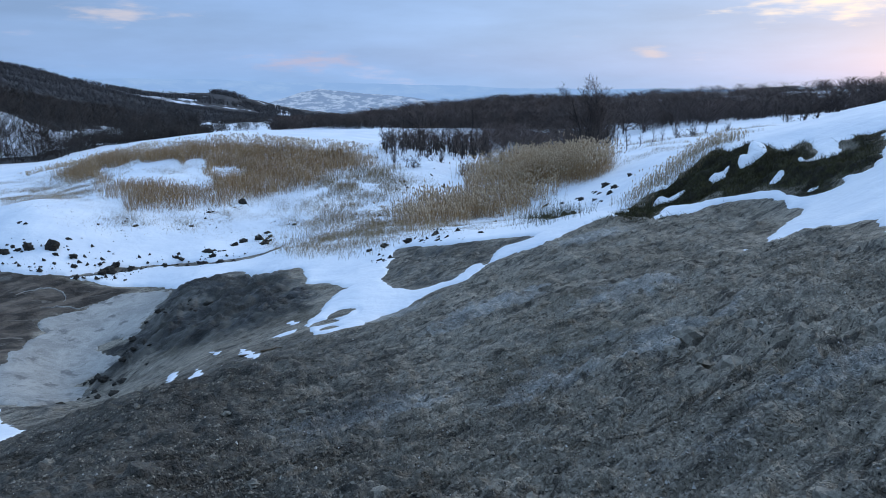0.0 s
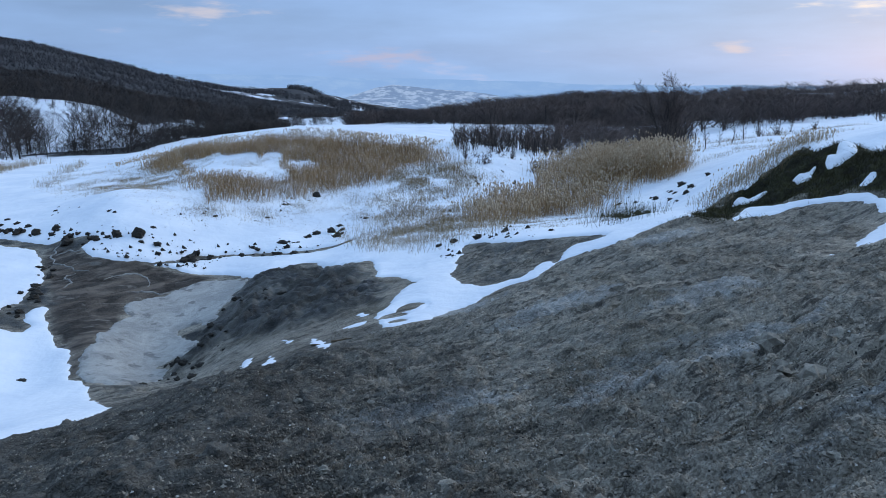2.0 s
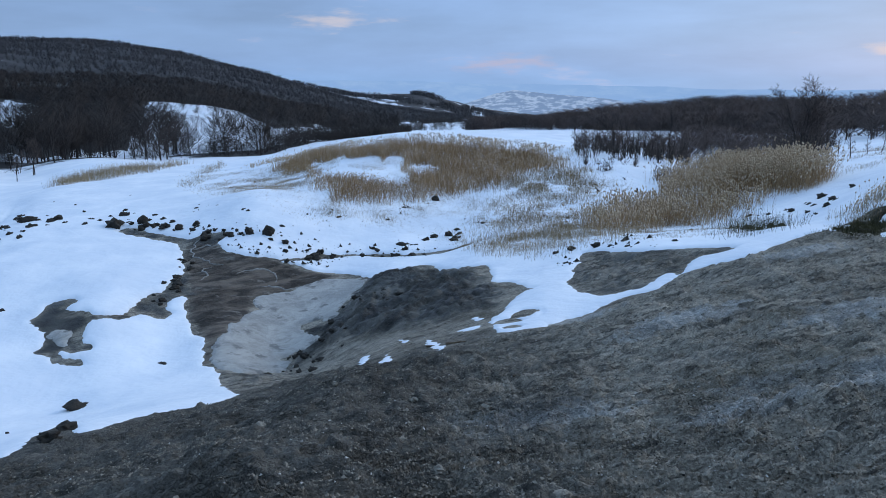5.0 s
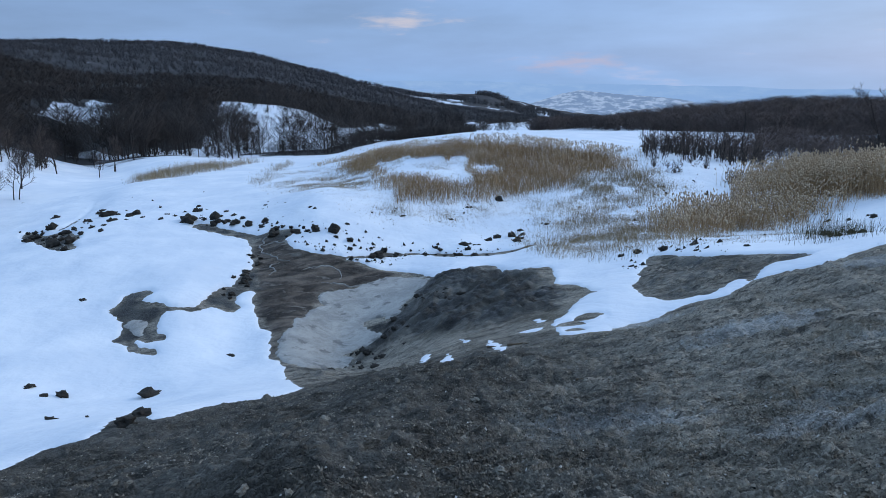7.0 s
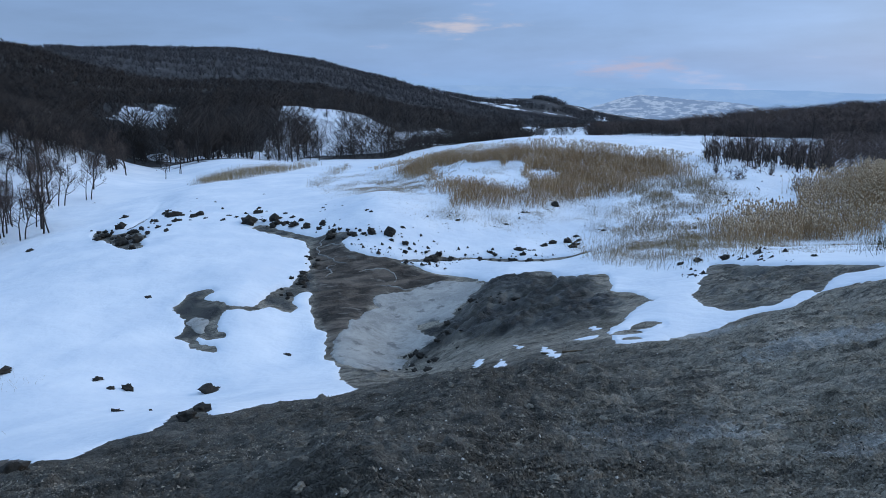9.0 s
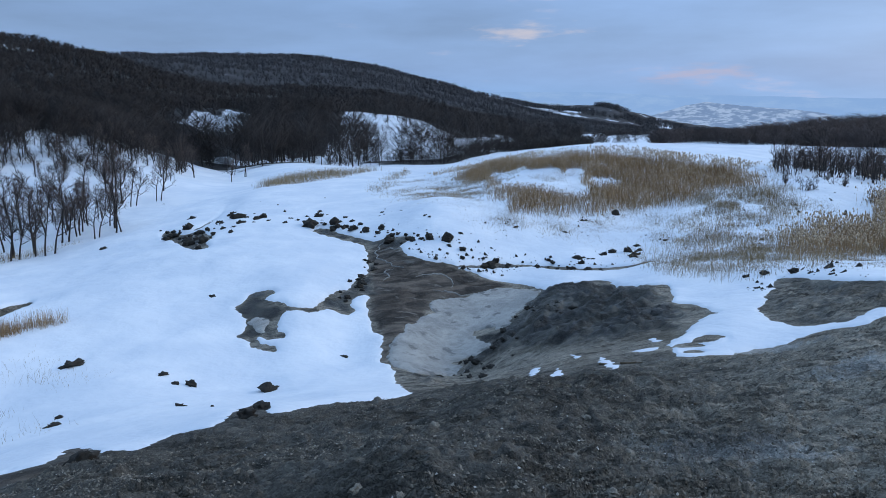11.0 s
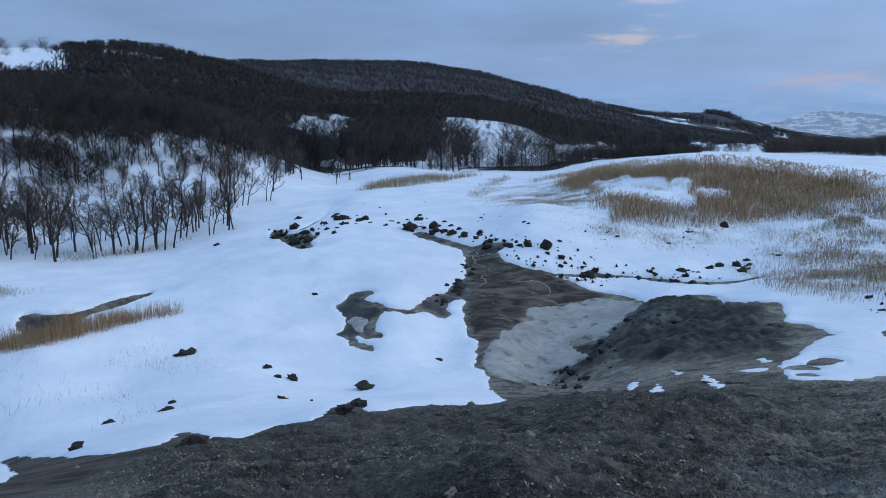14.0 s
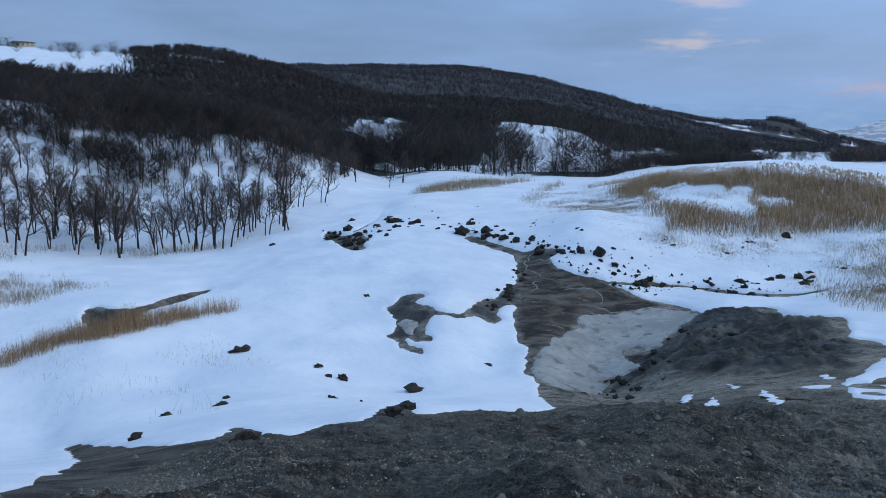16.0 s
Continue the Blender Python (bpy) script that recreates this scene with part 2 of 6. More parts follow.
    rough = n.maths("SUBTRACT", 0.92, n.maths("MULTIPLY", wet, 0.42))
    firm = n.maths("SUBTRACT", 1.0, n.attr("snowy"))
    b = n.bump(n.maths("ADD", n.noise(3.2, 11, 0.7), strata), n.maths("MULTIPLY", firm, 0.7), 0.11)
    b = n.bump(thin, n.maths("MULTIPLY", firm, 0.7), 0.05, b)
    b = n.bump(n.maths("MULTIPLY", crumb, n.maths("ADD", crumb2, 0.5)), n.maths("MULTIPLY", firm, n.span(rubble, 0, 1, 0.2, 0.85)), 0.035, b)
    b = n.bump(n.maths("ADD", fine, n.maths("MULTIPLY", grit, 0.8)), n.maths("MULTIPLY", firm, 0.6), 0.012, b)
    return n.done(base, rough, b, 0.25)


def make_snow():
    n = Nodes("settled_snow")
    b = n.bump(n.noise(0.7, 6, 0.6), 0.55, 0.22)
    b = n.bump(n.noise(9, 4, 0.6), 0.12, 0.02, b)
    mat = n.done(snow_colour(n), 0.75, b, 0.2)
    return mat


def make_pool():
    n = Nodes("drying_mud_crust")
    swirl = n.noise(0.8, 8, 0.68, warp=1.2)
    c = n.mix(n.span(swirl, 0.35, 0.65), (0.27, 0.264, 0.248), (0.43, 0.42, 0.395))
    c = n.mix(n.span(n.noise(3.2, 6, 0.65, n.squeeze(1, 0.5, 1, 0.6), 0.8), 0.55, 0.68, 0, 0.6), c, (0.175, 0.172, 0.16))
    c = n.mix(n.span(n.noise(7, 6, 0.7), 0.54, 0.66, 0, 0.6), c, (0.46, 0.45, 0.43))
    c = n.mix(n.span(n.maths("ADD", n.cells(1.2), n.span(n.noise(5, 4), 0.3, 0.7, -0.12, 0.12)), 0.30, 0.14, 0, 0.75), c, (0.125, 0.124, 0.118))
    c = n.mix(n.span(n.noise(14, 4, 0.7), 0.58, 0.68, 0, 0.5), c, (0.13, 0.128, 0.12))
    b = n.bump(n.noise(2.5, 10, 0.75), 0.9, 0.10)
    b = n.bump(n.span(n.cells(5.0, "Distance", "DISTANCE_TO_EDGE"), 0, 0.08), 0.4, 0.03, b)
    return n.done(c, n.span(swirl, 0.3, 0.7, 0.5, 0.8), b, 0.35)


def make_simple(name, dark, light, scale, rough=0.9, bump=0.3, by="none", spread=0.35):
    n = Nodes(name)
    f = n.span(n.noise(scale, 6, 0.65), 0.3, 0.7)
    if by == "island":
        f = n.maths("ADD", n.maths("MULTIPLY", f, 1 - spread), n.maths("MULTIPLY", n.island(), spread))
    elif by == "object":
        f = n.maths("ADD", n.maths("MULTIPLY", f, 1 - spread), n.maths("MULTIPLY", n.random(), spread))
    return n.done(n.mix(f, dark, light), rough, n.bump(n.noise(scale * 3, 5, 0.7), bump, 0.02))


GROUND, SNOW, POOL = make_ground(), make_snow(), make_pool()
BARK = make_simple("wet_bark", (0.022, 0.018, 0.016), (0.060, 0.050, 0.045), 6.0, by="object")
TWIG = make_simple("bare_twigs", (0.052, 0.040, 0.036), (0.125, 0.096, 0.085), 1.5, by="object")
# far woods greyed towards blue: air haze put into their base colour
FARWOOD_HAZED = make_simple("haze_tinted_far_wood", (0.038, 0.038, 0.042), (0.070, 0.069, 0.075), 0.05, by="island", spread=0.15)
REED = make_simple("dry_reed_straw", (0.155, 0.092, 0.048), (0.58, 0.395, 0.222), 0.35, by="island", spread=0.75)
PLUME = make_simple("reed_plumes", (0.32, 0.22, 0.13), (0.62, 0.49, 0.34), 0.5, by="island", spread=0.6)
STRAW = make_simple("pale_grass_straw", (0.13, 0.090, 0.050), (0.46, 0.35, 0.21), 0.5, by="island", spread=0.7)
CLOD = make_simple("dark_soil_clod", (0.016, 0.014, 0.012), (0.050, 0.045, 0.038), 4.0, by="object", bump=0.8)
STONE = make_simple("grey_stone", (0.155, 0.142, 0.118), (0.34, 0.315, 0.265), 5.0, by="object", bump=0.8)


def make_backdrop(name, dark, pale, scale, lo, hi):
    """Far hills whose blue haze is painted as emission; no light shapes them."""
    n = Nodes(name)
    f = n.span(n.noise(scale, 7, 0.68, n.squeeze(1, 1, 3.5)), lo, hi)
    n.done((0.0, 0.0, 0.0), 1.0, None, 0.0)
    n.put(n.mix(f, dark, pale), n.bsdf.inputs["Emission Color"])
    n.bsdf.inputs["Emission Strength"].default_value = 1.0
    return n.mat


HAZE_NEAR = make_backdrop("painted_haze_far_hill", (0.19, 0.295, 0.50), (0.36, 0.49, 0.72), 0.026, 0.47, 0.58)
HAZE_FAR = make_backdrop("painted_haze_mountains", (0.26, 0.43, 0.74), (0.31, 0.48, 0.77), 0.006, 0.42, 0.7)
TURF = make_simple("winter_turf", (0.020, 0.020, 0.008), (0.085, 0.075, 0.030), 0.8, by="island", spread=0.6)
STICK = make_simple("weathered_stick", (0.06, 0.045, 0.03), (0.14, 0.105, 0.07), 8.0)
PLASTER = make_simple("cream_plaster", (0.42, 0.37, 0.28), (0.55, 0.50, 0.40), 0.8)
ROOF = make_simple("brown_roof", (0.12, 0.08, 0.06), (0.18, 0.12, 0.09), 1.5)
PANE = make_simple("dark_window_glass", (0.02, 0.022, 0.026), (0.04, 0.042, 0.05), 2.0, rough=0.15)
RIDGEWOOD = make_simple("ridge_scrub", (0.042, 0.034, 0.032), (0.115, 0.089, 0.082), 0.08, by="island", spread=0.5)
SPURWOOD = make_simple("dark_spur_wood", (0.018, 0.016, 0.015), (0.048, 0.040, 0.037), 0.08, by="island", spread=0.3)
WATER = make_simple("silty_meltwater", (0.13, 0.128, 0.12), (0.27, 0.262, 0.24), 3.0, rough=0.35)

# ---- the lie of the land: survey lines of (bearing, distance, height) ----
LAND = {}
LAND["feet"] = [(-180, 1.2, 9.05), (-120, 1.2, 9.1), (-60, 1.2, 9.1), (0, 1.2, 8.95), (60, 1.2, 8.9), (120, 1.2, 9)]
LAND["mound_top"] = [(-170, 6, 9.6), (-120, 6, 9.8), (-75, 6, 9.6), (110, 6, 8.3), (150, 6, 9)]
LAND["near_apron"] = [(35.4, 5, 7.94), (19.2, 4.5, 7.83), (-0, 4, 7.99), (-20.6, 3.6, 8.4), (-35.4, 3.3, 8.84), (78.1, 7.2, 7.08), (62.7, 5.9, 7.25), (43.6, 5.3, 7.44)]
LAND["apron_brow"] = [(22.9, 5, 7.82), (14.9, 6.6, 7.29), (9.7, 9, 6.63), (-0.1, 12.8, 6.17), (-23.6, 6.2, 8.18), (-33.6, 7.2, 8.53), (-10.3, 13.6, 6.62), (-16, 11.5, 7.23), (-27.2, 11, 7.91), (-17.4, 8, 7.69), (-5.8, 6.6, 7.49), (27.2, 9.5, 6.27), (-34.2, 5, 8.72)]
LAND["apron_left"] = [(66.5, 7.6, 6.6), (47.7, 8.6, 6.12), (32.9, 9, 6.11), (27.8, 13, 4.71)]
LAND["slope_crest"] = [(11.8, 17, 4.4), (4.6, 18, 4.48), (-3.6, 20, 5.19), (-8.3, 22, 5.63), (-13.6, 24, 6.1), (-18.8, 24, 6.42), (-22.8, 23, 6.91), (-27.7, 22, 7.34), (-32.7, 16, 7.9), (-23.2, 16, 6.98)]
LAND["gully_snow"] = [(6.9, 20.5, 4.29), (12.4, 29, 3.04), (-0.8, 26, 4.55), (-6.8, 30, 4.43)]
LAND["far_gully"] = [(-8.2, 34, 3.85), (-11.8, 36, 4.47)]
LAND["left_rim"] = [(31.2, 17, 3.12), (41.1, 14.6, 3.98), (48.5, 13.1, 4.68), (55.3, 11.6, 5.05), (61.6, 11.1, 5.37), (69.2, 9.7, 5.87), (74.8, 9.2, 6.18)]
LAND["grass_bank"] = [(-14.5, 26, 5.84), (-16.6, 28, 6.37), (-20.5, 30, 7.65), (-22, 30.5, 7.93), (-26.1, 30, 8.52), (-31.8, 29, 9.34), (-26.4, 25, 7.8), (-32.3, 21, 8.38)]
LAND["bank_back"] = [(-18, 38, 6.5), (-25, 40, 7.5), (-32, 40, 9.4), (-50, 40, 10)]
LAND["pool"] = [(34.3, 25.5, 1.64), (28.1, 31, 1.35), (23.5, 32, 1.51), (29.4, 23.5, 0.92), (24.5, 26.5, 1.63)]
LAND["mud_bank"] = [(20.8, 30, 2.12), (12.3, 28.5, 2.9), (14.2, 23.5, 3.03), (8.5, 25, 3.41)]
LAND["flats"] = [(42.6, 28.1, 2.05), (38.8, 24.6, 1.15), (48, 38.1, 2.03), (42.3, 45.1, 2.22), (55.1, 30.1, 1.53), (59.8, 25.1, 1.57), (64.6, 22.6, 1.64), (46.2, 22.6, 1.17)]
LAND["flats_left"] = [(68.6, 31.1, 1.87), (61.8, 36.1, 1.16), (69.9, 23.6, 1.7), (72.9, 20.2, 2.01), (73.4, 20.2, 1.77)]
LAND["brook"] = [(35.8, 39, 2.36), (46, 51.1, 2.21), (50.6, 45.1, 1.83), (24.7, 36, 1.89), (21.9, 36, 1.83), (16.3, 36.5, 2.01)]
LAND["brook_head"] = [(47.8, 58.1, 1.58), (44, 78.1, 0.91), (42.6, 90.1, 1.6)]
LAND["far_bank"] = [(14.3, 39, 2.19), (24.4, 42, 3.15), (8.6, 40, 2.9), (-3.1, 40, 2.99), (29.2, 52, 2.95), (39.1, 62, 2.29), (44.1, 72, 1.8), (30.6, 42, 3.71)]
LAND["reed_crest"] = [(20.4, 58, 5.11), (13.7, 60, 5.09), (7.5, 60, 4.59), (1.1, 50, 4.35), (29.1, 70, 3.13), (-8.1, 44, 4.45), (-12.5, 44, 5.23)]
LAND["snow_field"] = [(21.1, 90, 3.79), (10.1, 95, 3.97), (4.3, 100, 3.85), (-0.7, 72, 3.33), (-9.8, 74, 3.24), (28.1, 80, 2.91), (31.8, 95, 0.92)]
LAND["right_field"] = [(-16.3, 70, 4.89), (-22.3, 85, 5.46), (-28.9, 95, 6.46), (-31.8, 95, 6.9)]
LAND["field_back"] = [(13.6, 125, 1.61), (4.3, 140, 1.15), (-3, 130, 2.42), (-14.1, 125, 3.91), (-26, 130, 5.24), (11, 150, 0.5)]
LAND["wood_rise"] = [(3.8, 190, -0.75), (-5.2, 200, 0.7), (-14, 210, 2.4), (-24, 220, 4.5), (-31.4, 220, 6.1)]
LAND["right_sky"] = [(2.9, 330, -5.8), (-3, 330, -1.9), (-9.7, 340, -0.6), (-20.1, 330, 4.1), (-29.4, 320, 5.8)]
LAND["valley_wood"] = [(45.6, 100, 0.56), (38.9, 108, -0.07), (31.7, 118, -0.49), (23.5, 150, -1.35), (28.8, 105, 0.21), (21.7, 200, -3.78)]
LAND["valley_slope"] = [(48.8, 190.1, 2.77), (41.2, 170, 1.8), (33.4, 200, 2.8), (27.1, 220, -1.6), (21.6, 330, -11.8), (15.4, 420, -16.3)]
LAND["grove"] = [(73.2, 52.2, 0.61), (66.6, 53.1, -0.17), (59.1, 56.1, 0.06), (52.8, 66.1, 0.86), (74, 62.2, 1.65), (66.3, 68.1, 0.65)]
LAND["spur"] = [(73.3, 88.2, 8.42), (67.3, 88.2, 7.12), (59.4, 90.1, 5.92), (52.6, 94.1, 3.08), (46.7, 98.1, -0.01)]
LAND["spur_back"] = [(72.1, 150.2, 9.39), (63.4, 140.1, 7.01), (55.1, 140.1, 3.79), (48.5, 130.1, -0.35)]
LAND["hill_low"] = [(72.2, 300, 18.2), (63.2, 300, 14.8), (55, 300, 10.8), (46.2, 280, 5.7)]
LAND["hill_mid"] = [(46, 350, 2.1), (33.3, 420, 2.3), (22.1, 700, -20.5), (16.3, 800, -28.3)]
LAND["knoll"] = [(71.7, 520, 42.6), (67.5, 500, 39.5), (65.3, 480, 39.9), (61.8, 480, 40.2), (58.2, 520, 39.7), (54.9, 600, 36.1)]
LAND["big_hill"] = [(53, 800, 47.8), (47.9, 850, 50), (41.6, 900, 53.3), (38.3, 900, 48.3), (34.9, 900, 38.4), (30.6, 900, 22.6), (27, 950, 7)]
LAND["knoll_back"] = [(62, 750, 40), (75, 750, 45), (50, 1300, 55)]
LAND["far_spur"] = [(25.2, 1500, -6.9), (22.1, 1500, -18.9), (18.5, 1400, -25), (14.9, 1400, -41.3), (11.9, 1600, -54.7), (17.2, 1450, -16.4)]
LAND["far_low"] = [(11, 1500, -61.9), (10.1, 1100, -51.7), (3.8, 1400, -64.3)]
LAND["far_hill"] = [(11, 2700, -125), (9, 2900, -130), (6, 3000, -130), (3, 3000, -125)]
LAND["plain"] = [(35, 4500, -150), (20, 4500, -190), (5, 4500, -190), (-15, 4500, -120), (-32, 4500, -100), (60, 4500, -80), (80, 4500, -80)]
LIFT = 10.6


def kernel(a, b):
    """Thin-plate kernel between two sets of places given as (bearing, log distance)."""
    d2 = ((a[:, None, :] - b[None, :, :]) ** 2).sum(-1)
    return 0.5 * d2 * np.log(d2 + 1e-9)


def places(bearing, dist):
    return np.stack([np.asarray(bearing, float) / 14.0, 1.55 * np.log(np.asarray(dist, float))], -1)


SPOTS = np.array([p for line in LAND.values() for p in line])
KNOTS = places(SPOTS[:, 0], SPOTS[:, 1])
RISE = (SPOTS[:, 2] - LIFT) / SPOTS[:, 1]
_n = len(SPOTS)
_A = np.zeros((_n + 3, _n + 3))
_A[:_n, :_n] = kernel(KNOTS, KNOTS) + 0.004 * np.eye(_n)
_A[:_n, _n] = 1
_A[:_n, _n + 1:] = KNOTS
_A[_n:, :_n] = _A[:_n, _n:].T
WEIGHTS = np.linalg.solve(_A, np.concatenate([RISE, np.zeros(3)]))


def land(bearing, dist):
    """Height of the bare land at a bearing (degrees to the left of north) and a distance from the view point."""
    q = places(bearing, np.maximum(dist, 0.9))
    s = np.empty(len(q))
    for i in range(0, len(q), 20000):
        c = q[i:i + 20000]
        s[i:i + 20000] = kernel(c, KNOTS) @ WEIGHTS[:_n] + WEIGHTS[_n] + c @ WEIGHTS[_n + 1:]
    return LIFT + s * np.maximum(dist, 0.9)


def hash01(ix, iy, seed):
    v = np.sin(ix * 127.1 + iy * 311.7 + seed * 74.7) * 43758.5453
    return v - np.floor(v)


def value_noise(x, y, seed):
    ix, iy = np.floor(x), np.floor(y)
    fx, fy = x - ix, y - iy
    fx, fy = fx * fx * (3 - 2 * fx), fy * fy * (3 - 2 * fy)
    a, b = hash01(ix, iy, seed), hash01(ix + 1, iy, seed)
    c, d = hash01(ix, iy + 1, seed), hash01(ix + 1, iy + 1, seed)
    return (a + (b - a) * fx) * (1 - fy) + (c + (d - c) * fx) * fy - 0.5


def fbm(x, y, size, octaves=4, seed=1, gain=0.5):
    total, amp = 0.0, 1.0
    for k in range(octaves):
        total = total + amp * value_noise(x / size + 17.3 * k, y / size - 9.1 * k, seed + k)
        size, amp = size * 0.47, amp * gain
    return total


def clods(x, y, size, seed, share):
    """Rounded lumps of random height on a jittered grid, 0 to 1."""
    gx, gy = x / size, y / size
    ix, iy = np.floor(gx), np.floor(gy)
    top = np.zeros(len(x))
    for dx in (-1, 0, 1):
        for dy in (-1, 0, 1):
            cx, cy = ix + dx, iy + dy
            px, py = cx + 0.15 + 0.7 * hash01(cx, cy, seed), cy + 0.15 + 0.7 * hash01(cx, cy, seed + 3)
            tall, wide = hash01(cx, cy, seed + 7), 0.35 + 0.4 * hash01(cx, cy, seed + 11)
            a = 6.283 * hash01(cx, cy, seed + 13)
            ex, ey = gx - px, gy - py
            d = np.sqrt((ex * np.cos(a) + ey * np.sin(a)) ** 2 + 2.0 * (ey * np.cos(a) - ex * np.sin(a)) ** 2) / wide
            lump_ = np.clip(1 - d * d, 0, 1) ** 0.6 * np.where(tall > 1 - share, 0.35 + 0.65 * (tall - 1 + share) / share, 0)
            top = np.maximum(top, lump_)
    return top


def smooth(v, a, b):
    s = np.clip((np.asarray(v, float) - a) / (b - a), 0, 1)
    return s * s * (3 - 2 * s)


def inside(px, py, ring, rounds=1):
    """Signed distance to a closed outline, positive inside."""
    ring = np.array(ring)
    for _ in range(rounds):
        nxt = np.roll(ring, -1, axis=0)
        ring = np.stack([0.75 * ring + 0.25 * nxt, 0.25 * ring + 0.75 * nxt], 1).reshape(-1, 2)
    best, odd = np.full(len(px), 1e9), np.zeros(len(px), bool)
    lo, hi = ring.min(0) - 4, ring.max(0) + 4
    near = np.where((px > lo[0]) & (px < hi[0]) & (py > lo[1]) & (py < hi[1]))[0]
    qx, qy = px[near], py[near]
    d2, par = np.full(len(near), 1e9), np.zeros(len(near), bool)
    for (ax, ay), (bx, by) in zip(ring, np.roll(ring, -1, axis=0)):
        ex, ey = bx - ax, by - ay
        u = np.clip(((qx - ax) * ex + (qy - ay) * ey) / (ex * ex + ey * ey + 1e-12), 0, 1)
        d2 = np.minimum(d2, (qx - ax - u * ex) ** 2 + (qy - ay - u * ey) ** 2)
        if ay != by:
            par ^= ((ay > qy) != (by > qy)) & (qx < (bx - ax) * (qy - ay) / (by - ay) + ax)
    out = np.full(len(px), -4.0)
    out[near] = np.where(par, 1, -1) * np.sqrt(d2)
    return out


# ---- outlines in plan of the bare mud, the turf, the pool and the thawed places ----
MUD_PLAIN = [(-9.30, 5.02), (-9.33, 5.64), (-8.80, 6.02), (-9.65, 6.99), (-9.42, 7.31), (-8.81, 7.45), (-9.46, 8.28), (-9.82, 8.97), (-13.92, 13.29), (-12.65, 12.43), (-9.03, 8.67), (-8.50, 8.70), (-9.06, 9.96), (-8.95, 11.14), (-8.65, 11.35), (-8.37, 12.24), (-8.79, 13.60), (-8.82, 13.43), (-8.78, 13.88), (-8.69, 14.22), (-9.59, 15.67), (-10.31, 15.99), (-10.90, 16.74), (-11.28, 17.60), (-11.91, 18.10), (-12.53, 18.23), (-13.20, 18.56), (-13.62, 18.91), (-14.13, 19.76), (-14.63, 20.68), (-15.10, 21.07), (-15.65, 21.16), (-15.85, 21.63), (-16.37, 22.18), (-16.86, 22.72), (-17.84, 24.08), (-19.62, 26.70), (-20.57, 28.05), (-20.90, 28.18), (-21.14, 28.86), (-21.97, 29.88), (-22.82, 30.61), (-23.16, 31.40), (-22.46, 32.36), (-16.58, 26.77), (-7.31, 12.70), (-4.00, 12.00), (-4.00, 6.00), (-5.28, 2.85), (-8.19, 3.60), (-9.59, 4.14)]
MUD_BENCH = [(-1.93, 23.22), (-2.04, 25.04), (-1.84, 25.59), (-2.06, 27.69), (-1.86, 28.24), (-1.21, 27.53), (-0.11, 25.61), (0.24, 25.08), (0.93, 24.85), (1.75, 24.79), (2.32, 24.02), (2.85, 23.32), (3.03, 22.43), (2.32, 22.29), (1.90, 22.44), (1.37, 20.63), (1.17, 20.55), (1.14, 20.84), (0.83, 20.92), (0.54, 20.21), (0.12, 19.84), (-0.02, 20.07), (-0.44, 19.91), (-0.81, 20.06), (-1.14, 20.49), (-1.55, 20.79), (-1.77, 21.46), (-2.00, 22.19)]
MUD_SLOPE = [(-8.18, 18.07), (-3.81, 16.80), (-2.90, 15.70), (-2.58, 16.13), (-2.19, 16.23), (-1.77, 17.11), (-1.31, 18.01), (-0.86, 18.33), (-0.68, 18.85), (-0.01, 19.24), (0.64, 18.96), (1.16, 20.31), (1.37, 20.57), (1.92, 20.81), (2.57, 20.69), (2.96, 20.79), (3.36, 20.98), (4.02, 21.62), (4.44, 21.97), (5.09, 22.52), (5.62, 22.80), (6.32, 21.10), (7.21, 22.29), (7.62, 21.39), (8.28, 21.79), (8.93, 21.26), (9.50, 20.63), (9.75, 19.93), (9.78, 19.57), (9.57, 19.20), (9.61, 18.74), (8.53, 17.13), (4.50, 12.00), (10.71, 11.00), (20.78, 12.00), (22.52, -13.00), (2.27, -25.90), (-1.74, -19.92), (-4.79, -13.16), (-8.19, -5.74), (-8.00, 0.00), (-6.98, 1.56), (-6.02, 2.58), (-6.98, 6.38), (-5.97, 9.31)]
GRASS_BANK = [(5.44, 22.82), (6.82, 25.61), (7.87, 26.47), (8.83, 26.89), (9.39, 27.03), (10.47, 28.00), (11.46, 28.72), (10.75, 27.04), (11.09, 26.30), (11.87, 26.45), (11.90, 25.60), (11.75, 24.68), (11.93, 24.37), (12.57, 25.14), (12.91, 25.04), (12.53, 24.05), (12.17, 23.08), (12.05, 22.55), (11.64, 22.08), (11.86, 21.53), (12.36, 21.84), (12.74, 22.83), (12.99, 23.19), (13.17, 22.76), (13.63, 22.94), (13.48, 22.49), (13.70, 22.46), (14.07, 22.62), (11.70, 18.63), (11.56, 18.77), (11.20, 18.27), (11.03, 19.34), (10.59, 18.50), (10.26, 19.24), (10.01, 19.98), (10.17, 20.68), (9.66, 21.38), (9.08, 21.63), (8.54, 22.51), (8.26, 22.46), (7.87, 23.18), (7.42, 23.53), (6.32, 21.10)]
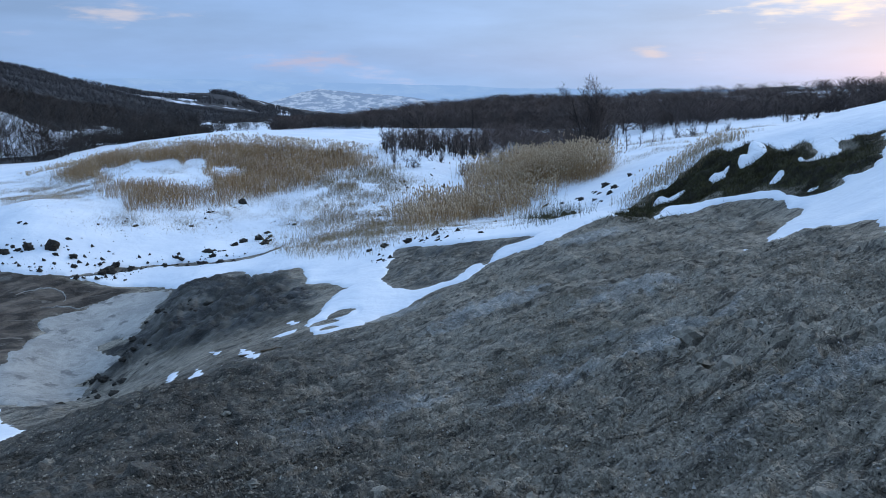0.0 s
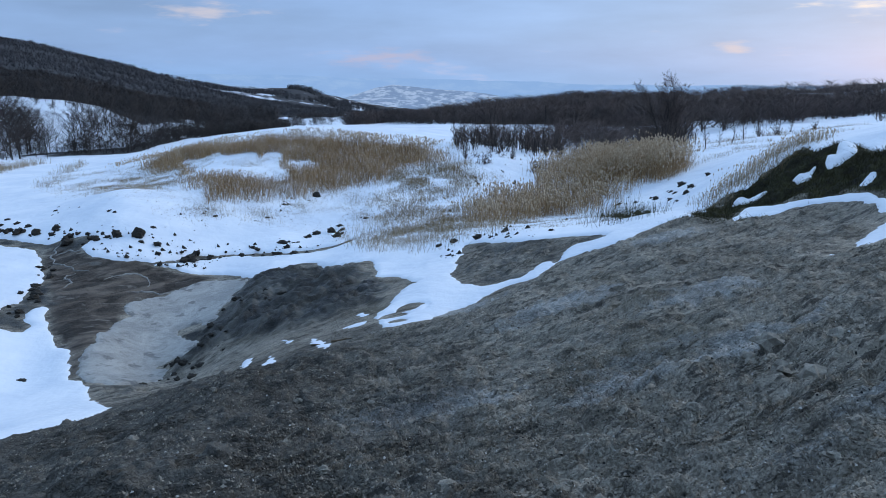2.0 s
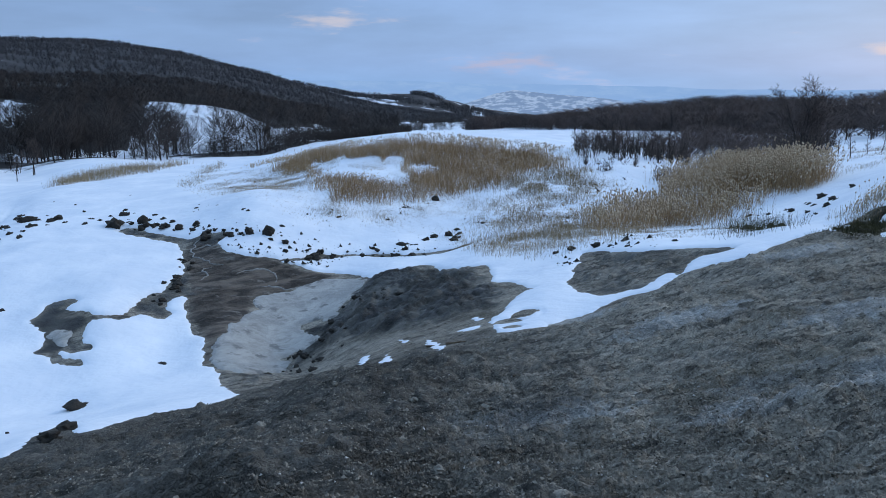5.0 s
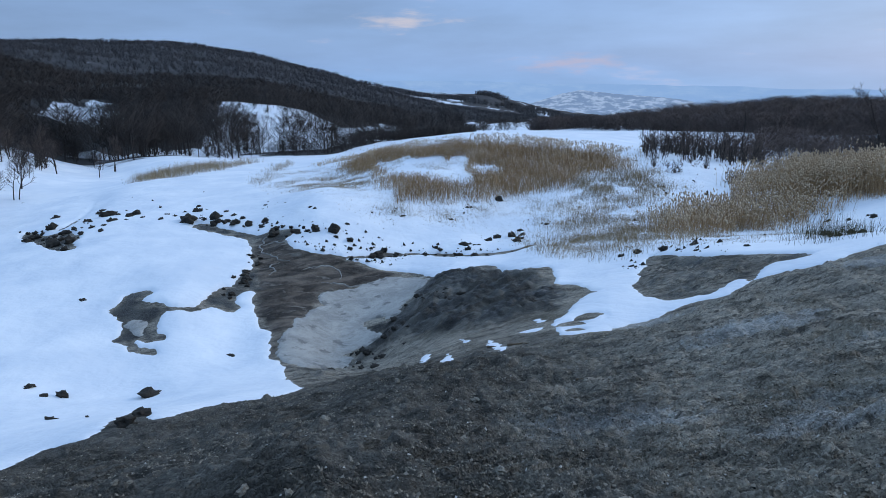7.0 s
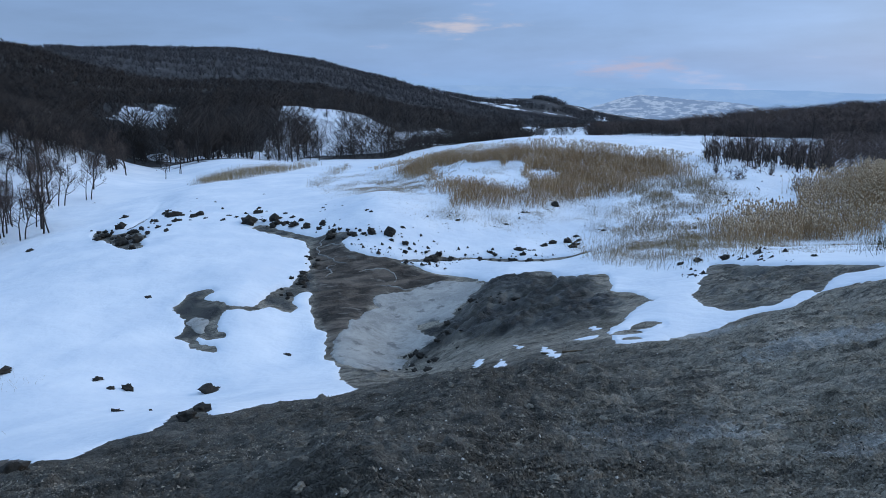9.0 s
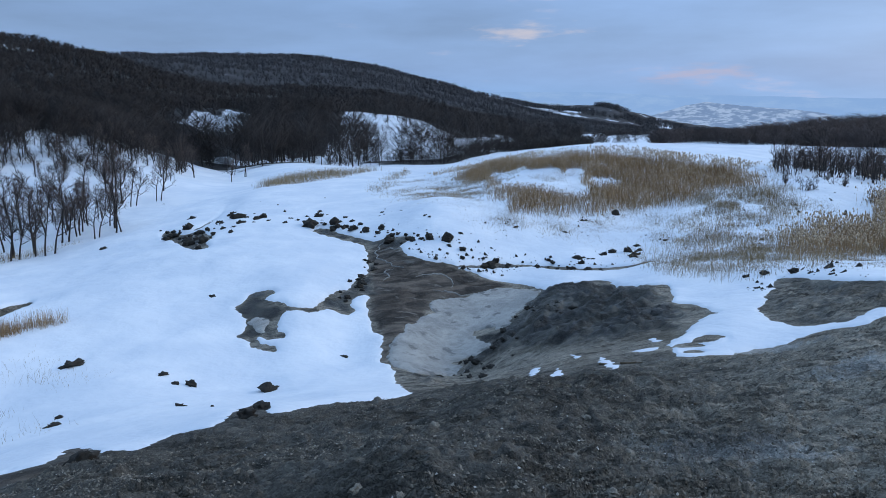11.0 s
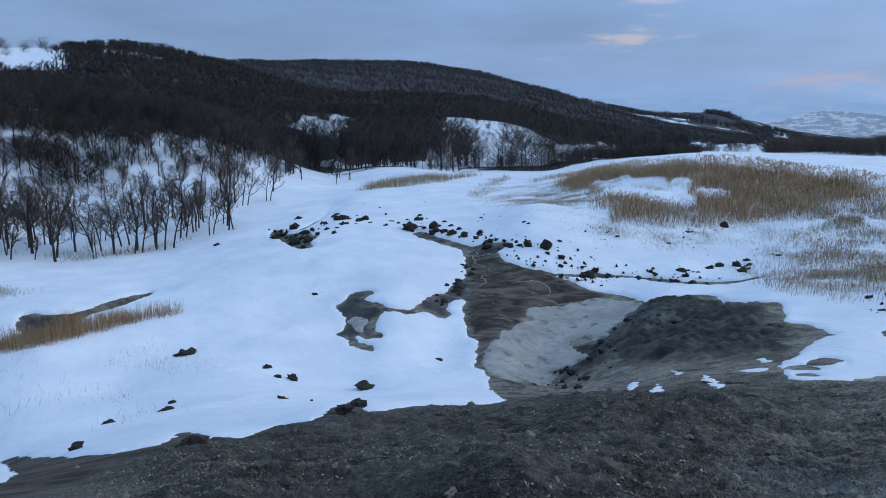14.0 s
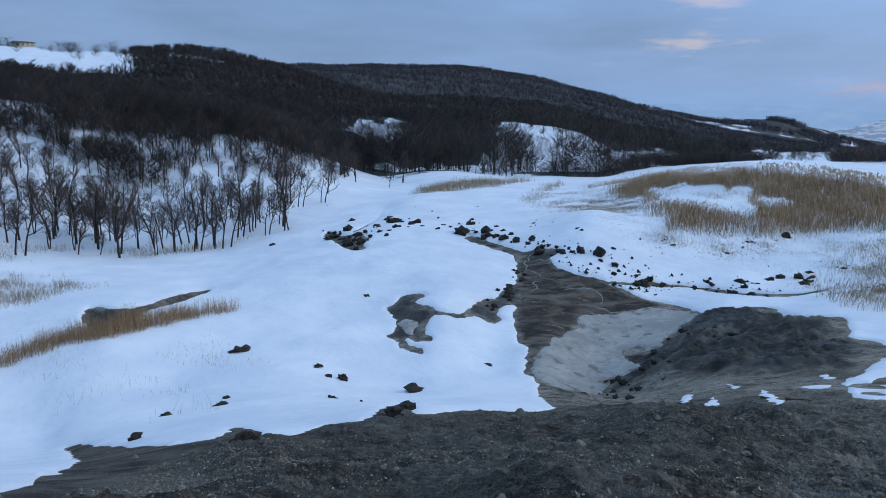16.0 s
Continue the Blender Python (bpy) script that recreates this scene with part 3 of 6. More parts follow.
PUDDLE = [(-22.08, 20.18), (-22.07, 20.85), (-22.55, 21.67), (-21.64, 22.04), (-20.86, 21.71), (-21.27, 21.41), (-20.96, 20.99), (-19.93, 20.97), (-19.50, 20.68), (-18.84, 21.01), (-18.64, 21.95), (-18.33, 21.58), (-18.59, 20.73), (-19.36, 20.36), (-19.14, 19.86), (-18.60, 19.13), (-18.02, 19.03), (-17.93, 18.74), (-18.50, 18.48), (-18.96, 18.54), (-18.87, 18.33), (-18.28, 18.11), (-17.72, 18.15), (-17.51, 17.87), (-17.96, 17.79), (-18.22, 17.90), (-18.48, 17.76), (-18.95, 17.91), (-19.16, 18.18), (-20.00, 18.24), (-19.91, 18.71), (-20.28, 19.23), (-21.04, 19.76)]
CHANNEL = [(-18.62, 21.71), (-18.82, 22.01), (-19.09, 22.79), (-19.20, 23.92), (-18.98, 24.26), (-19.45, 25.07), (-19.77, 26.37), (-19.54, 26.97), (-18.45, 25.77), (-17.55, 24.44), (-18.24, 24.12), (-18.30, 23.59), (-17.94, 22.85), (-17.45, 22.70), (-17.32, 22.14), (-17.79, 21.97), (-18.24, 22.07)]
BROOK_LEFT = [(-38.69, 29.76), (-40.23, 31.74), (-37.03, 29.92), (-36.09, 30.63), (-34.10, 29.87), (-32.78, 28.94), (-32.92, 28.35), (-31.10, 27.21), (-30.94, 26.19), (-32.54, 26.76), (-34.70, 27.91), (-36.83, 29.16)]
DITCH = [(-30.58, 10.71), (-31.76, 11.28), (-31.87, 11.68), (-30.99, 11.82), (-30.20, 11.85), (-29.90, 12.94), (-31.45, 14.72), (-32.23, 15.96), (-32.94, 17.24), (-32.79, 17.92), (-31.58, 16.96), (-30.81, 15.52), (-29.97, 14.26), (-29.55, 13.28), (-28.83, 12.45), (-27.82, 11.52), (-27.55, 10.73), (-27.91, 10.34), (-29.00, 10.22)]
BROOK_MID = [(-28.72, 33.21), (-28.54, 34.12), (-26.17, 32.89), (-24.56, 32.46), (-22.93, 31.89), (-21.74, 31.82), (-21.52, 32.33), (-20.34, 31.91), (-20.51, 31.41), (-20.58, 30.93), (-20.79, 30.44), (-22.48, 31.00), (-23.55, 31.40), (-24.82, 31.71), (-25.82, 31.91), (-27.78, 32.39)]
BROOK_RIGHT = [(-19.75, 29.22), (-19.02, 29.06), (-17.89, 29.22), (-17.33, 29.29), (-16.69, 30.36), (-15.80, 31.35), (-15.88, 31.98), (-14.71, 32.72), (-13.67, 33.28), (-12.43, 33.31), (-11.36, 32.91), (-10.01, 33.44), (-8.90, 33.76), (-8.24, 34.74), (-8.04, 33.89), (-8.71, 33.02), (-9.79, 32.67), (-11.51, 32.46), (-13.58, 33.04), (-14.62, 32.52), (-15.38, 31.42), (-16.55, 30.08), (-17.74, 28.96), (-18.83, 28.75)]
POOL_RING = [(-13.17, 18.85), (-13.75, 19.90), (-14.17, 20.91), (-14.47, 21.97), (-14.77, 23.30), (-14.84, 24.30), (-14.59, 25.30), (-15.06, 24.92), (-15.53, 25.25), (-15.62, 25.89), (-15.31, 26.61), (-14.62, 27.48), (-14.46, 28.32), (-14.10, 29.10), (-13.30, 29.64), (-11.93, 28.80), (-11.49, 27.85), (-11.44, 26.96), (-11.68, 26.57), (-11.50, 25.67), (-11.49, 25.07), (-11.21, 24.07), (-11.75, 24.17), (-12.14, 24.44), (-12.74, 24.34), (-12.78, 24.02), (-12.24, 23.36), (-11.58, 22.78), (-11.11, 22.32), (-11.14, 22.03), (-11.48, 21.86), (-11.83, 21.85), (-11.93, 21.59), (-11.70, 20.74), (-11.14, 19.91), (-11.26, 19.33), (-11.63, 18.16), (-12.19, 18.20), (-12.64, 18.40)]
WET = [(-11.74, 28.67), (-10.56, 29.21), (-9.77, 29.69), (-8.72, 29.32), (-5.97, 27.73), (-5.28, 24.88), (-4.21, 23.78), (-3.97, 20.54), (-4.75, 20.17), (-6.23, 19.73), (-7.57, 19.83), (-9.38, 20.78), (-10.16, 20.60), (-10.58, 20.11), (-10.78, 19.26), (-9.77, 16.40), (-11.22, 17.18), (-12.53, 18.16), (-11.26, 17.90), (-10.90, 19.09), (-11.89, 21.64), (-11.13, 22.20), (-12.46, 23.79), (-11.04, 23.69), (-11.52, 26.32)]
BROWN_MUD = [(-23.34, 31.97), (-21.15, 31.39), (-19.52, 29.51), (-16.58, 30.06), (-15.20, 29.82), (-13.50, 30.08), (-14.16, 29.23), (-14.68, 27.59), (-15.67, 26.21), (-15.58, 25.19), (-14.95, 24.72), (-14.57, 22.14), (-13.89, 20.12), (-13.19, 18.61), (-13.79, 19.15), (-14.70, 20.77), (-15.99, 21.72), (-17.79, 24.10)]
BIT_A = [(-5.64, 18.00), (-5.14, 17.00), (-4.64, 15.88), (-4.18, 15.11), (-3.97, 14.20), (-4.28, 14.57), (-4.81, 15.71)]
BIT_B = [(-7.23, 16.90), (-7.25, 17.59), (-6.73, 16.77), (-6.49, 15.91), (-6.46, 15.25)]
BIT_C = [(-5.61, 13.99), (-5.93, 15.45), (-6.18, 16.56), (-5.39, 14.75), (-5.12, 13.67), (-5.34, 13.60)]
BIT_D = [(-6.85, 18.83), (-6.42, 18.47), (-5.90, 17.72), (-6.07, 17.44)]
BIT_E = [(-4.65, 19.31), (-4.43, 19.53), (-3.98, 18.84), (-4.22, 18.62)]
ICE = [(-20.42, 19.43), (-20.11, 19.78), (-19.43, 19.53), (-19.01, 19.00), (-19.14, 18.72), (-19.71, 18.96)]
SNOW_HOLE = [(-3.20, 18.47), (-3.04, 19.01), (-2.46, 18.91), (-2.47, 18.41), (-2.64, 17.86), (-2.99, 17.77)]
RIM_MUD = [(-7.32, 1.57), (-7.85, 1.99), (-9.02, 2.66), (-11.70, 3.71), (-15.81, 4.84), (-17.64, 5.46), (-15.24, 5.39), (-11.92, 4.74), (-10.20, 4.38), (-9.95, 4.71), (-9.26, 4.98), (-11.34, 6.21), (-11.25, 6.48), (-9.44, 5.72), (-8.76, 5.08), (-8.74, 4.11), (-8.75, 3.60), (-7.99, 3.10), (-7.70, 2.54), (-7.18, 2.10), (-6.12, 1.63), (-6.14, 1.43)]
BANK_SNOW_A = [(10.27, 24.61), (10.88, 25.06), (11.70, 26.06), (11.04, 24.24), (10.75, 24.28), (10.50, 24.43)]
BANK_SNOW_B = [(9.45, 25.02), (9.78, 24.92), (10.13, 24.82), (9.96, 24.64), (9.64, 24.52)]
BANK_SNOW_C = [(10.13, 21.63), (10.32, 21.73), (10.60, 21.84), (10.30, 21.44), (10.13, 21.35)]
BANK_SNOW_D = [(10.91, 21.73), (11.60, 22.51), (11.87, 22.37), (11.90, 21.36), (11.74, 21.45), (11.38, 21.89)]
FIELD_GAP = [(-25.84, 52.47), (-23.67, 51.29), (-23.13, 52.86), (-21.91, 50.79), (-20.45, 50.46), (-19.59, 51.25), (-18.50, 49.17), (-17.89, 48.72), (-18.41, 51.19), (-17.60, 51.53), (-16.75, 49.24), (-16.72, 47.60), (-15.37, 46.34), (-15.05, 44.51), (-16.11, 44.66), (-17.12, 44.10), (-18.09, 45.57), (-20.03, 45.12), (-21.54, 46.08), (-23.84, 49.52)]
MUD_FAR = [(-23.31, 31.61), (-22.46, 32.36), (-21.77, 32.41), (-20.98, 31.36), (-20.33, 30.55), (-19.77, 29.90), (-19.12, 29.67), (-18.63, 29.69), (-18.08, 29.58), (-17.42, 29.84), (-16.71, 30.30), (-16.44, 29.79), (-15.74, 30.27), (-15.24, 30.02), (-14.47, 30.23), (-13.65, 30.43), (-12.60, 30.06), (-11.67, 28.85), (-10.78, 28.70), (-9.99, 29.30), (-9.49, 30.08), (-8.99, 30.21), (-8.34, 28.92), (-7.35, 28.05), (-6.40, 28.09), (-5.91, 28.55), (-5.37, 26.30), (-5.01, 24.80), (-4.44, 25.05), (-3.90, 24.22), (-3.41, 22.53), (-3.08, 21.97), (-3.45, 21.99), (-3.49, 21.22), (-3.66, 20.73), (-3.69, 19.82), (-3.63, 18.80), (-3.90, 18.61), (-2.95, 15.29), (-4.52, 9.84), (-7.55, 11.90), (-14.37, 20.30), (-18.60, 25.16)]
SLOPE_EDGE = [(8.93, 21.26), (9.75, 19.93), (9.78, 19.57), (9.57, 19.20), (9.61, 18.74), (9.37, 18.01), (8.86, 17.68), (8.13, 16.72), (7.27, 15.56), (6.14, 14.31), (6.83, 14.70), (7.51, 15.27), (8.00, 15.77), (8.10, 15.26), (8.53, 15.38), (8.34, 14.58), (8.61, 14.27), (8.83, 13.79), (5.34, 8.18), (3.64, 8.38), (5.91, 19.65)]
CHANNEL_SIDE = [(-18.11, 24.16), (-17.81, 24.89), (-16.76, 23.56), (-17.25, 23.30), (-17.62, 23.63), (-17.74, 24.00)]
BROOK_THREAD = [(-37.30, 30.74), (-38.24, 33.00), (-40.26, 36.10), (-45.06, 41.39), (-43.75, 40.77), (-39.92, 36.63), (-36.94, 32.72), (-36.04, 30.33)]
BIT_F = [(-4.56, 17.58), (-4.03, 17.76), (-3.73, 17.24), (-4.10, 17.08)]
BANK_SNOW_E = [(7.64, 25.38), (8.25, 25.26), (8.83, 25.22), (8.55, 24.99), (8.07, 25.01)]
BANK_SNOW_F = [(7.79, 26.69), (8.53, 26.95), (9.32, 27.33), (8.99, 26.74), (8.15, 26.00)]
HOLE_B = [(-3.61, 17.79), (-3.16, 17.94), (-2.64, 17.62), (-2.89, 17.18), (-3.32, 17.19)]
HOLE_C = [(-3.18, 16.72), (-2.79, 17.01), (-2.46, 16.59), (-2.86, 16.20)]
HOLE_D = [(-2.53, 18.41), (-2.33, 18.79), (-2.18, 18.10), (-2.38, 17.79)]
BARE = [SNOW_HOLE, HOLE_B, HOLE_C, HOLE_D, RIM_MUD, MUD_PLAIN, MUD_FAR, MUD_BENCH, MUD_SLOPE, SLOPE_EDGE, GRASS_BANK, PUDDLE, CHANNEL, CHANNEL_SIDE, BROOK_LEFT, BROOK_THREAD, DITCH, BROOK_MID, BROOK_RIGHT]
REMNANTS = [BIT_A, BIT_B, BIT_C, BIT_D, BIT_E, BIT_F, BANK_SNOW_A, BANK_SNOW_B, BANK_SNOW_C, BANK_SNOW_D, BANK_SNOW_E, BANK_SNOW_F]


PALE = [(-0.85, 6.69, 1.0, 0.6), (3.17, 10.91, 1.2, 0.6), (1.50, 7.73, 0.7, 0.6), (2.53, 7.49, 0.9, 0.6), (-1.40, 17.33, 1.2, 0.6), (1.01, 6.62, 0.7, 0.6), (2.96, 4.80, 0.7, 0.6), (0.88, 12.06, 1.3, 0.6), (-0.70, 6.68, 0.8, 0.6), (1.62, 3.90, 0.5, 0.6), (4.22, 19.26, 1.5, 0.6)]


def paleness(x, y):
    """How far inside a patch of smooth dried clay a place lies, in metres."""
    return np.maximum.reduce([w - np.hypot((x - cx) * math.cos(a) + (y - cy) * math.sin(a), 2.0 * ((y - cy) * math.cos(a) - (x - cx) * math.sin(a))) for cx, cy, w, a in PALE])


def polar(x, y):
    return np.degrees(np.arctan2(-x, y)), np.hypot(x, y)


def height(x, y):
    """Ground height with its relief."""
    b, r = polar(x, y)
    side = np.maximum(smooth(b, 88, 130), smooth(-b, 48, 95))
    z = land(np.clip(b, -75, 112), r)
    plain = np.minimum(9.2 + 0.02 * r, 30.0)
    z = z * (1 - side) + plain * side
    mud = np.maximum.reduce([inside(x, y, p) for p in (MUD_SLOPE, SLOPE_EDGE, MUD_PLAIN, MUD_FAR, MUD_BENCH)])
    rough = smooth(mud, -0.2, 0.8) * (1 - 0.9 * smooth(inside(x, y, RIM_MUD), -0.3, 0.3))
    pool = smooth(inside(x, y, POOL_RING), -1.0, 0.2)
    near = smooth(r, 1.5, 4.0)
    u, v = 0.85 * x + 0.53 * y, 0.85 * y - 0.53 * x
    ledge = 0.5 - np.abs(fbm(0.4 * u, 1.5 * v, 1.0, 5, 8, 0.62))
    rise = 7.0 * fbm(0.35 * u, 1.1 * v, 1.5, 3, 17)
    shelf = (rise - np.floor(rise)) * smooth(-(rise - np.floor(rise)), -1.0, -0.88)
    patchy = smooth(fbm(x, y, 4.0, 2, 23), -0.12, 0.12)
    rise2 = 9.0 * fbm(0.30 * u, 1.2 * v, 0.9, 3, 57)
    shelf2 = (rise2 - np.floor(rise2)) * smooth(-(rise2 - np.floor(rise2)), -1.0, -0.85)
    relief = 0.26 * fbm(x, y, 3.1, 3, 3) + 0.12 * shelf * patchy + 0.055 * shelf2 * (1.2 - patchy) + 0.24 * ledge + 0.12 * np.abs(fbm(x, y, 0.42, 3, 13, 0.65)) - 0.12
    rubble = smooth(fbm(x, y, 2.2, 3, 29), -0.12, 0.12)
    heap = smooth(-np.hypot((x - 2.6) / 1.5, (y - 6.0) / 1.3), -1.3, -0.5)
    relief = relief + (0.25 + 0.75 * rubble) * 0.04 * clods(x, y, 0.21, 5, 0.5) + rubble * 0.05 * clods(x, y, 0.46, 2, 0.35) + 0.020 * clods(x, y, 0.10, 9, 0.6) + 0.012 * clods(x, y, 0.055, 19, 0.6) * smooth(-r, -12, -8)
    relief = relief + heap * (0.16 * clods(x, y, 0.40, 35, 0.6) + 0.05 * clods(x, y, 0.17, 37, 0.7))
    flat = smooth(np.maximum(inside(x, y, MUD_PLAIN), inside(x, y, MUD_FAR)), -0.3, 0.8) * smooth(r, 14.5, 18.0)
    bank = smooth(inside(x, y, WET), -0.8, 1.2)
    crag = 0.55 * (0.42 - np.abs(fbm(x, y, 2.2, 5, 21, 0.6))) + 0.30 * (0.4 - np.abs(fbm(0.5 * u, 1.3 * v, 0.8, 5, 25, 0.62))) + 0.16 * clods(x, y, 0.7, 45, 0.5) + 0.07 * clods(x, y, 0.3, 47, 0.5)
    calm = 1 - 0.9 * smooth(np.maximum.reduce([inside(x, y, p) for p in REMNANTS[:6]]), -0.7, 0.0)
    z = z + calm * near * rough * (1 - 0.9 * pool) * (1 - 0.72 * flat) * relief + (1 - pool) * crag * bank
    z = z - 0.4 * smooth(inside(x, y, DITCH), 0.0, 0.5)
    turf = smooth(inside(x, y, GRASS_BANK), -0.3, 0.8)
    z = z + turf * (0.6 * fbm(x, y, 1.6, 4, 31, 0.6) + 0.12 * clods(x, y, 0.6, 15, 0.6))
    open_ = (1 - rough) * smooth(r, 12, 25)
    z = z + open_ * (0.22 * fbm(x, y, 6.0, 3, 41) + 0.012 * np.minimum(r, 400) * fbm(x, y, 40.0, 3, 51) * smooth(r, 60, 160))
    return z


def snow_margin(x, y):
    """Positive where snow lies, in metres from its edge."""
    bare = np.maximum.reduce([inside(x, y, p) for p in BARE if p is not BROOK_THREAD] + [inside(x, y, BROOK_THREAD) - 0.35])
    b, r = polar(x, y)
    bare = np.maximum(bare, 9.4 - r - 40 * smooth(b, 75, 82))
    s = -bare
    bank = inside(x, y, GRASS_BANK)
    s = np.where(bank > 0.3, np.maximum(s, np.minimum(2.2 * fbm(0.6 * x + 0.5 * y, 1.3 * y - 0.9 * x, 1.7, 3, 69) - 0.55, 0.4)), s)
    for p in REMNANTS:
        s = np.maximum(s, inside(x, y, p) + (-0.01 if p in REMNANTS[:6] else 0.10))
    return s + 0.13 * fbm(x, y, 0.8, 4, 61, 0.62) + 0.12 * fbm(x, y, 0.28, 3, 63, 0.6)


# ---- ground sheet: fine where the path looks, reaching the horizon ----
BEARINGS = np.concatenate([np.arange(-180, -39, 5.0), np.arange(-38, 80.01, 0.165), np.arange(84, 180.1, 4.0)])
RADII = np.concatenate([np.linspace(0.0, 3.0, 20, endpoint=False), np.geomspace(3, 10, 290, endpoint=False), np.geomspace(10, 46, 300, endpoint=False), np.geomspace(46, 62, 40, endpoint=False),
                        np.geomspace(62, 200, 75, endpoint=False), np.geomspace(200, 4900, 110)])
GB, GR = np.meshgrid(np.radians(BEARINGS), RADII, indexing="ij")
GX, GY = (-np.sin(GB) * GR).ravel(), (np.cos(GB) * GR).ravel()
GZ = height(GX, GY)
SHAPE = GB.shape


def wood_mask(b, r):
    """How far the land is covered by bare woodland, 0 to 1."""
    left = smooth(b, 47, 50) * smooth(r, 100, 112)
    front = np.interp(b, [8, 14, 20, 24, 28, 30, 34, 37.5, 39.5, 44, 48], [900, 700, 400, 260, 192, 197, 217, 232, 128, 122, 122])
    ragged = 1 + 0.25 * fbm(b * 3.0, r * 0.15, 5.0, 3, 87)
    left = np.maximum(left, smooth(b, 9, 12) * smooth(r * ragged / front, 0.95, 1.03))
    right = smooth(-b, -4.5, -2.5) * (1 - 0.9 * smooth(-b, 11, 14) * smooth(r, 222, 235) * smooth(-r, -300, -280)) * smooth(r / np.interp(b, [-40, -25, -12, 0, 8], [150, 128, 112, 128, 150]), 0.95, 1.06)
    field = smooth(b, 64.5, 66.5) * smooth(r, 345, 365)
    field = np.maximum(field, smooth(b + 2.5 * fbm(b * 2, r * 0.2, 5.0, 2, 89), 44.5, 45.5) * smooth(-b + 2.5 * fbm(b * 2, r * 0.2, 5.0, 2, 93), -50.5, -49.5) * smooth(r * ragged, 168, 174) * smooth(-r * ragged, -222, -216))
    slit = smooth(b, 53, 54) * smooth(-b, -63, -62) * smooth(-np.abs(r - np.interp(b, [54, 58, 62], [205, 250, 300])), -12, -8)
    slit = np.maximum(slit, smooth(b, 59, 59.6) * smooth(-b, -63.6, -63) * smooth(r, 438, 442) * smooth(-r, -470, -464))
    field = np.maximum(field, 0.9 * slit)
    foot = np.interp(b, [18, 24, 30, 40, 46, 51], [158, 134, 107, 99, 97, 108])
    left = np.maximum(left, 0.75 * smooth(b, 19, 22) * smooth(-b, -52, -50) * smooth(r, foot - 2, foot + 2) * smooth(-r, -foot - 17, -foot - 12))
    far = smooth(r, 1000, 1250)
    right = right * (1 - smooth(-b, 11, 15) * (0.15 + 0.75 * smooth(fbm(b * 4.0, r * 0.5, 14.0, 3, 77), -0.08, 0.05)))
    w = np.clip(np.maximum(left, right) - field, 0, 1)
    fields = np.where(b > 19.0, 0.52, 0.84) - 0.6 * smooth(b, 11.8, 12.2) * smooth(-b, -13.4, -13.0)
    return w * (1 - far) + far * fields


def face_grid(rows, cols):
    i = np.arange(rows - 1)[:, None] * cols + np.arange(cols - 1)[None, :]
    return np.stack([i, i + cols, i + cols + 1, i + 1], -1).reshape(-1, 4)


def mesh_of(name, verts, faces, material, smooth_shade=True):
    """A mesh from numpy arrays of corners and of equal-sided faces."""
    me = bpy.data.meshes.new(name)
    verts, faces = np.asarray(verts, np.float32), np.asarray(faces, np.int32)
    k = faces.shape[1]
    me.vertices.add(len(verts))
    me.vertices.foreach_set("co", verts.ravel())
    me.loops.add(faces.size)
    me.loops.foreach_set("vertex_index", faces.ravel())
    me.polygons.add(len(faces))
    me.polygons.foreach_set("loop_start", np.arange(0, faces.size, k, dtype=np.int32))
    me.polygons.foreach_set("use_smooth", np.full(len(faces), smooth_shade))
    me.materials.append(material)
    me.update(calc_edges=True)
    return me


def give(me, name, values):
    a = me.attributes.new(name, "FLOAT", "POINT")
    a.data.foreach_set("value", np.asarray(values, np.float32))


def compact(verts, faces):
    used, back = np.unique(faces, return_inverse=True)
    return verts[used], back.reshape(faces.shape)


G_B, G_R = polar(GX, GY)
GVERT = np.stack([GX, GY, GZ], -1)
GFACE = face_grid(*SHAPE)
ground = new("ground", mesh_of("ground", GVERT, GFACE, GROUND))
tagged(ground, "crumbled grey mud and frozen earth rising to wooded hills", "ground", kind="structure")
MARGIN = snow_margin(GX, GY)
give(ground.data, "snowy", smooth(G_R, 60, 62) * (np.abs(G_B - 21) < 62))
give(ground.data, "wood", wood_mask(G_B, G_R))
give(ground.data, "wet", np.clip(np.maximum(np.maximum.reduce([inside(GX, GY, p) for p in (WET, BROOK_LEFT, BROOK_THREAD, BROOK_MID, BROOK_RIGHT, DITCH, CHANNEL, PUDDLE)]), np.maximum(0.28 - np.hypot(GX + 1.95, GY - 4.62), np.minimum(0.4 * inside(GX, GY, MUD_BENCH), 0.12))), -2, 2))
give(ground.data, "pale", paleness(GX, GY))
give(ground.data, "brown", np.clip(np.maximum(inside(GX, GY, BROWN_MUD), inside(GX, GY, RIM_MUD)), -2, 2))
give(ground.data, "char_vignette", smooth(G_B, -14, 30) * smooth(-G_R, -21, -13) * (1 - smooth(G_B, 85, 100)))
give(ground.data, "grass", np.clip(inside(GX, GY, GRASS_BANK), -2, 2))


def sheet(name, keep, top, material):
    """A layer laid over the ground whose rounded rim dips under it at its edge."""
    f = GFACE[(keep[GFACE]).all(1)]
    v = GVERT.copy()
    v[:, 2] = top
    v, f = compact(v, f)
    return new(name, mesh_of(name, v, f, material))


RIM = np.tanh(MARGIN / 0.16)
DEPTH = (0.075 + 0.05 * smooth(MARGIN, 0.2, 2.0)) * np.where(MARGIN > 0, RIM, 2.2 * RIM) * np.clip(G_R / 22, 0.7, 2)
REMNANT = np.maximum.reduce([inside(GX, GY, p) for p in REMNANTS[:6]])
DEPTH = np.where(REMNANT > -0.25, DEPTH * 0.5, DEPTH)
soft_top = 0.11 * fbm(GX, GY, 2.8, 4, 71) * smooth(MARGIN, 0.3, 2)
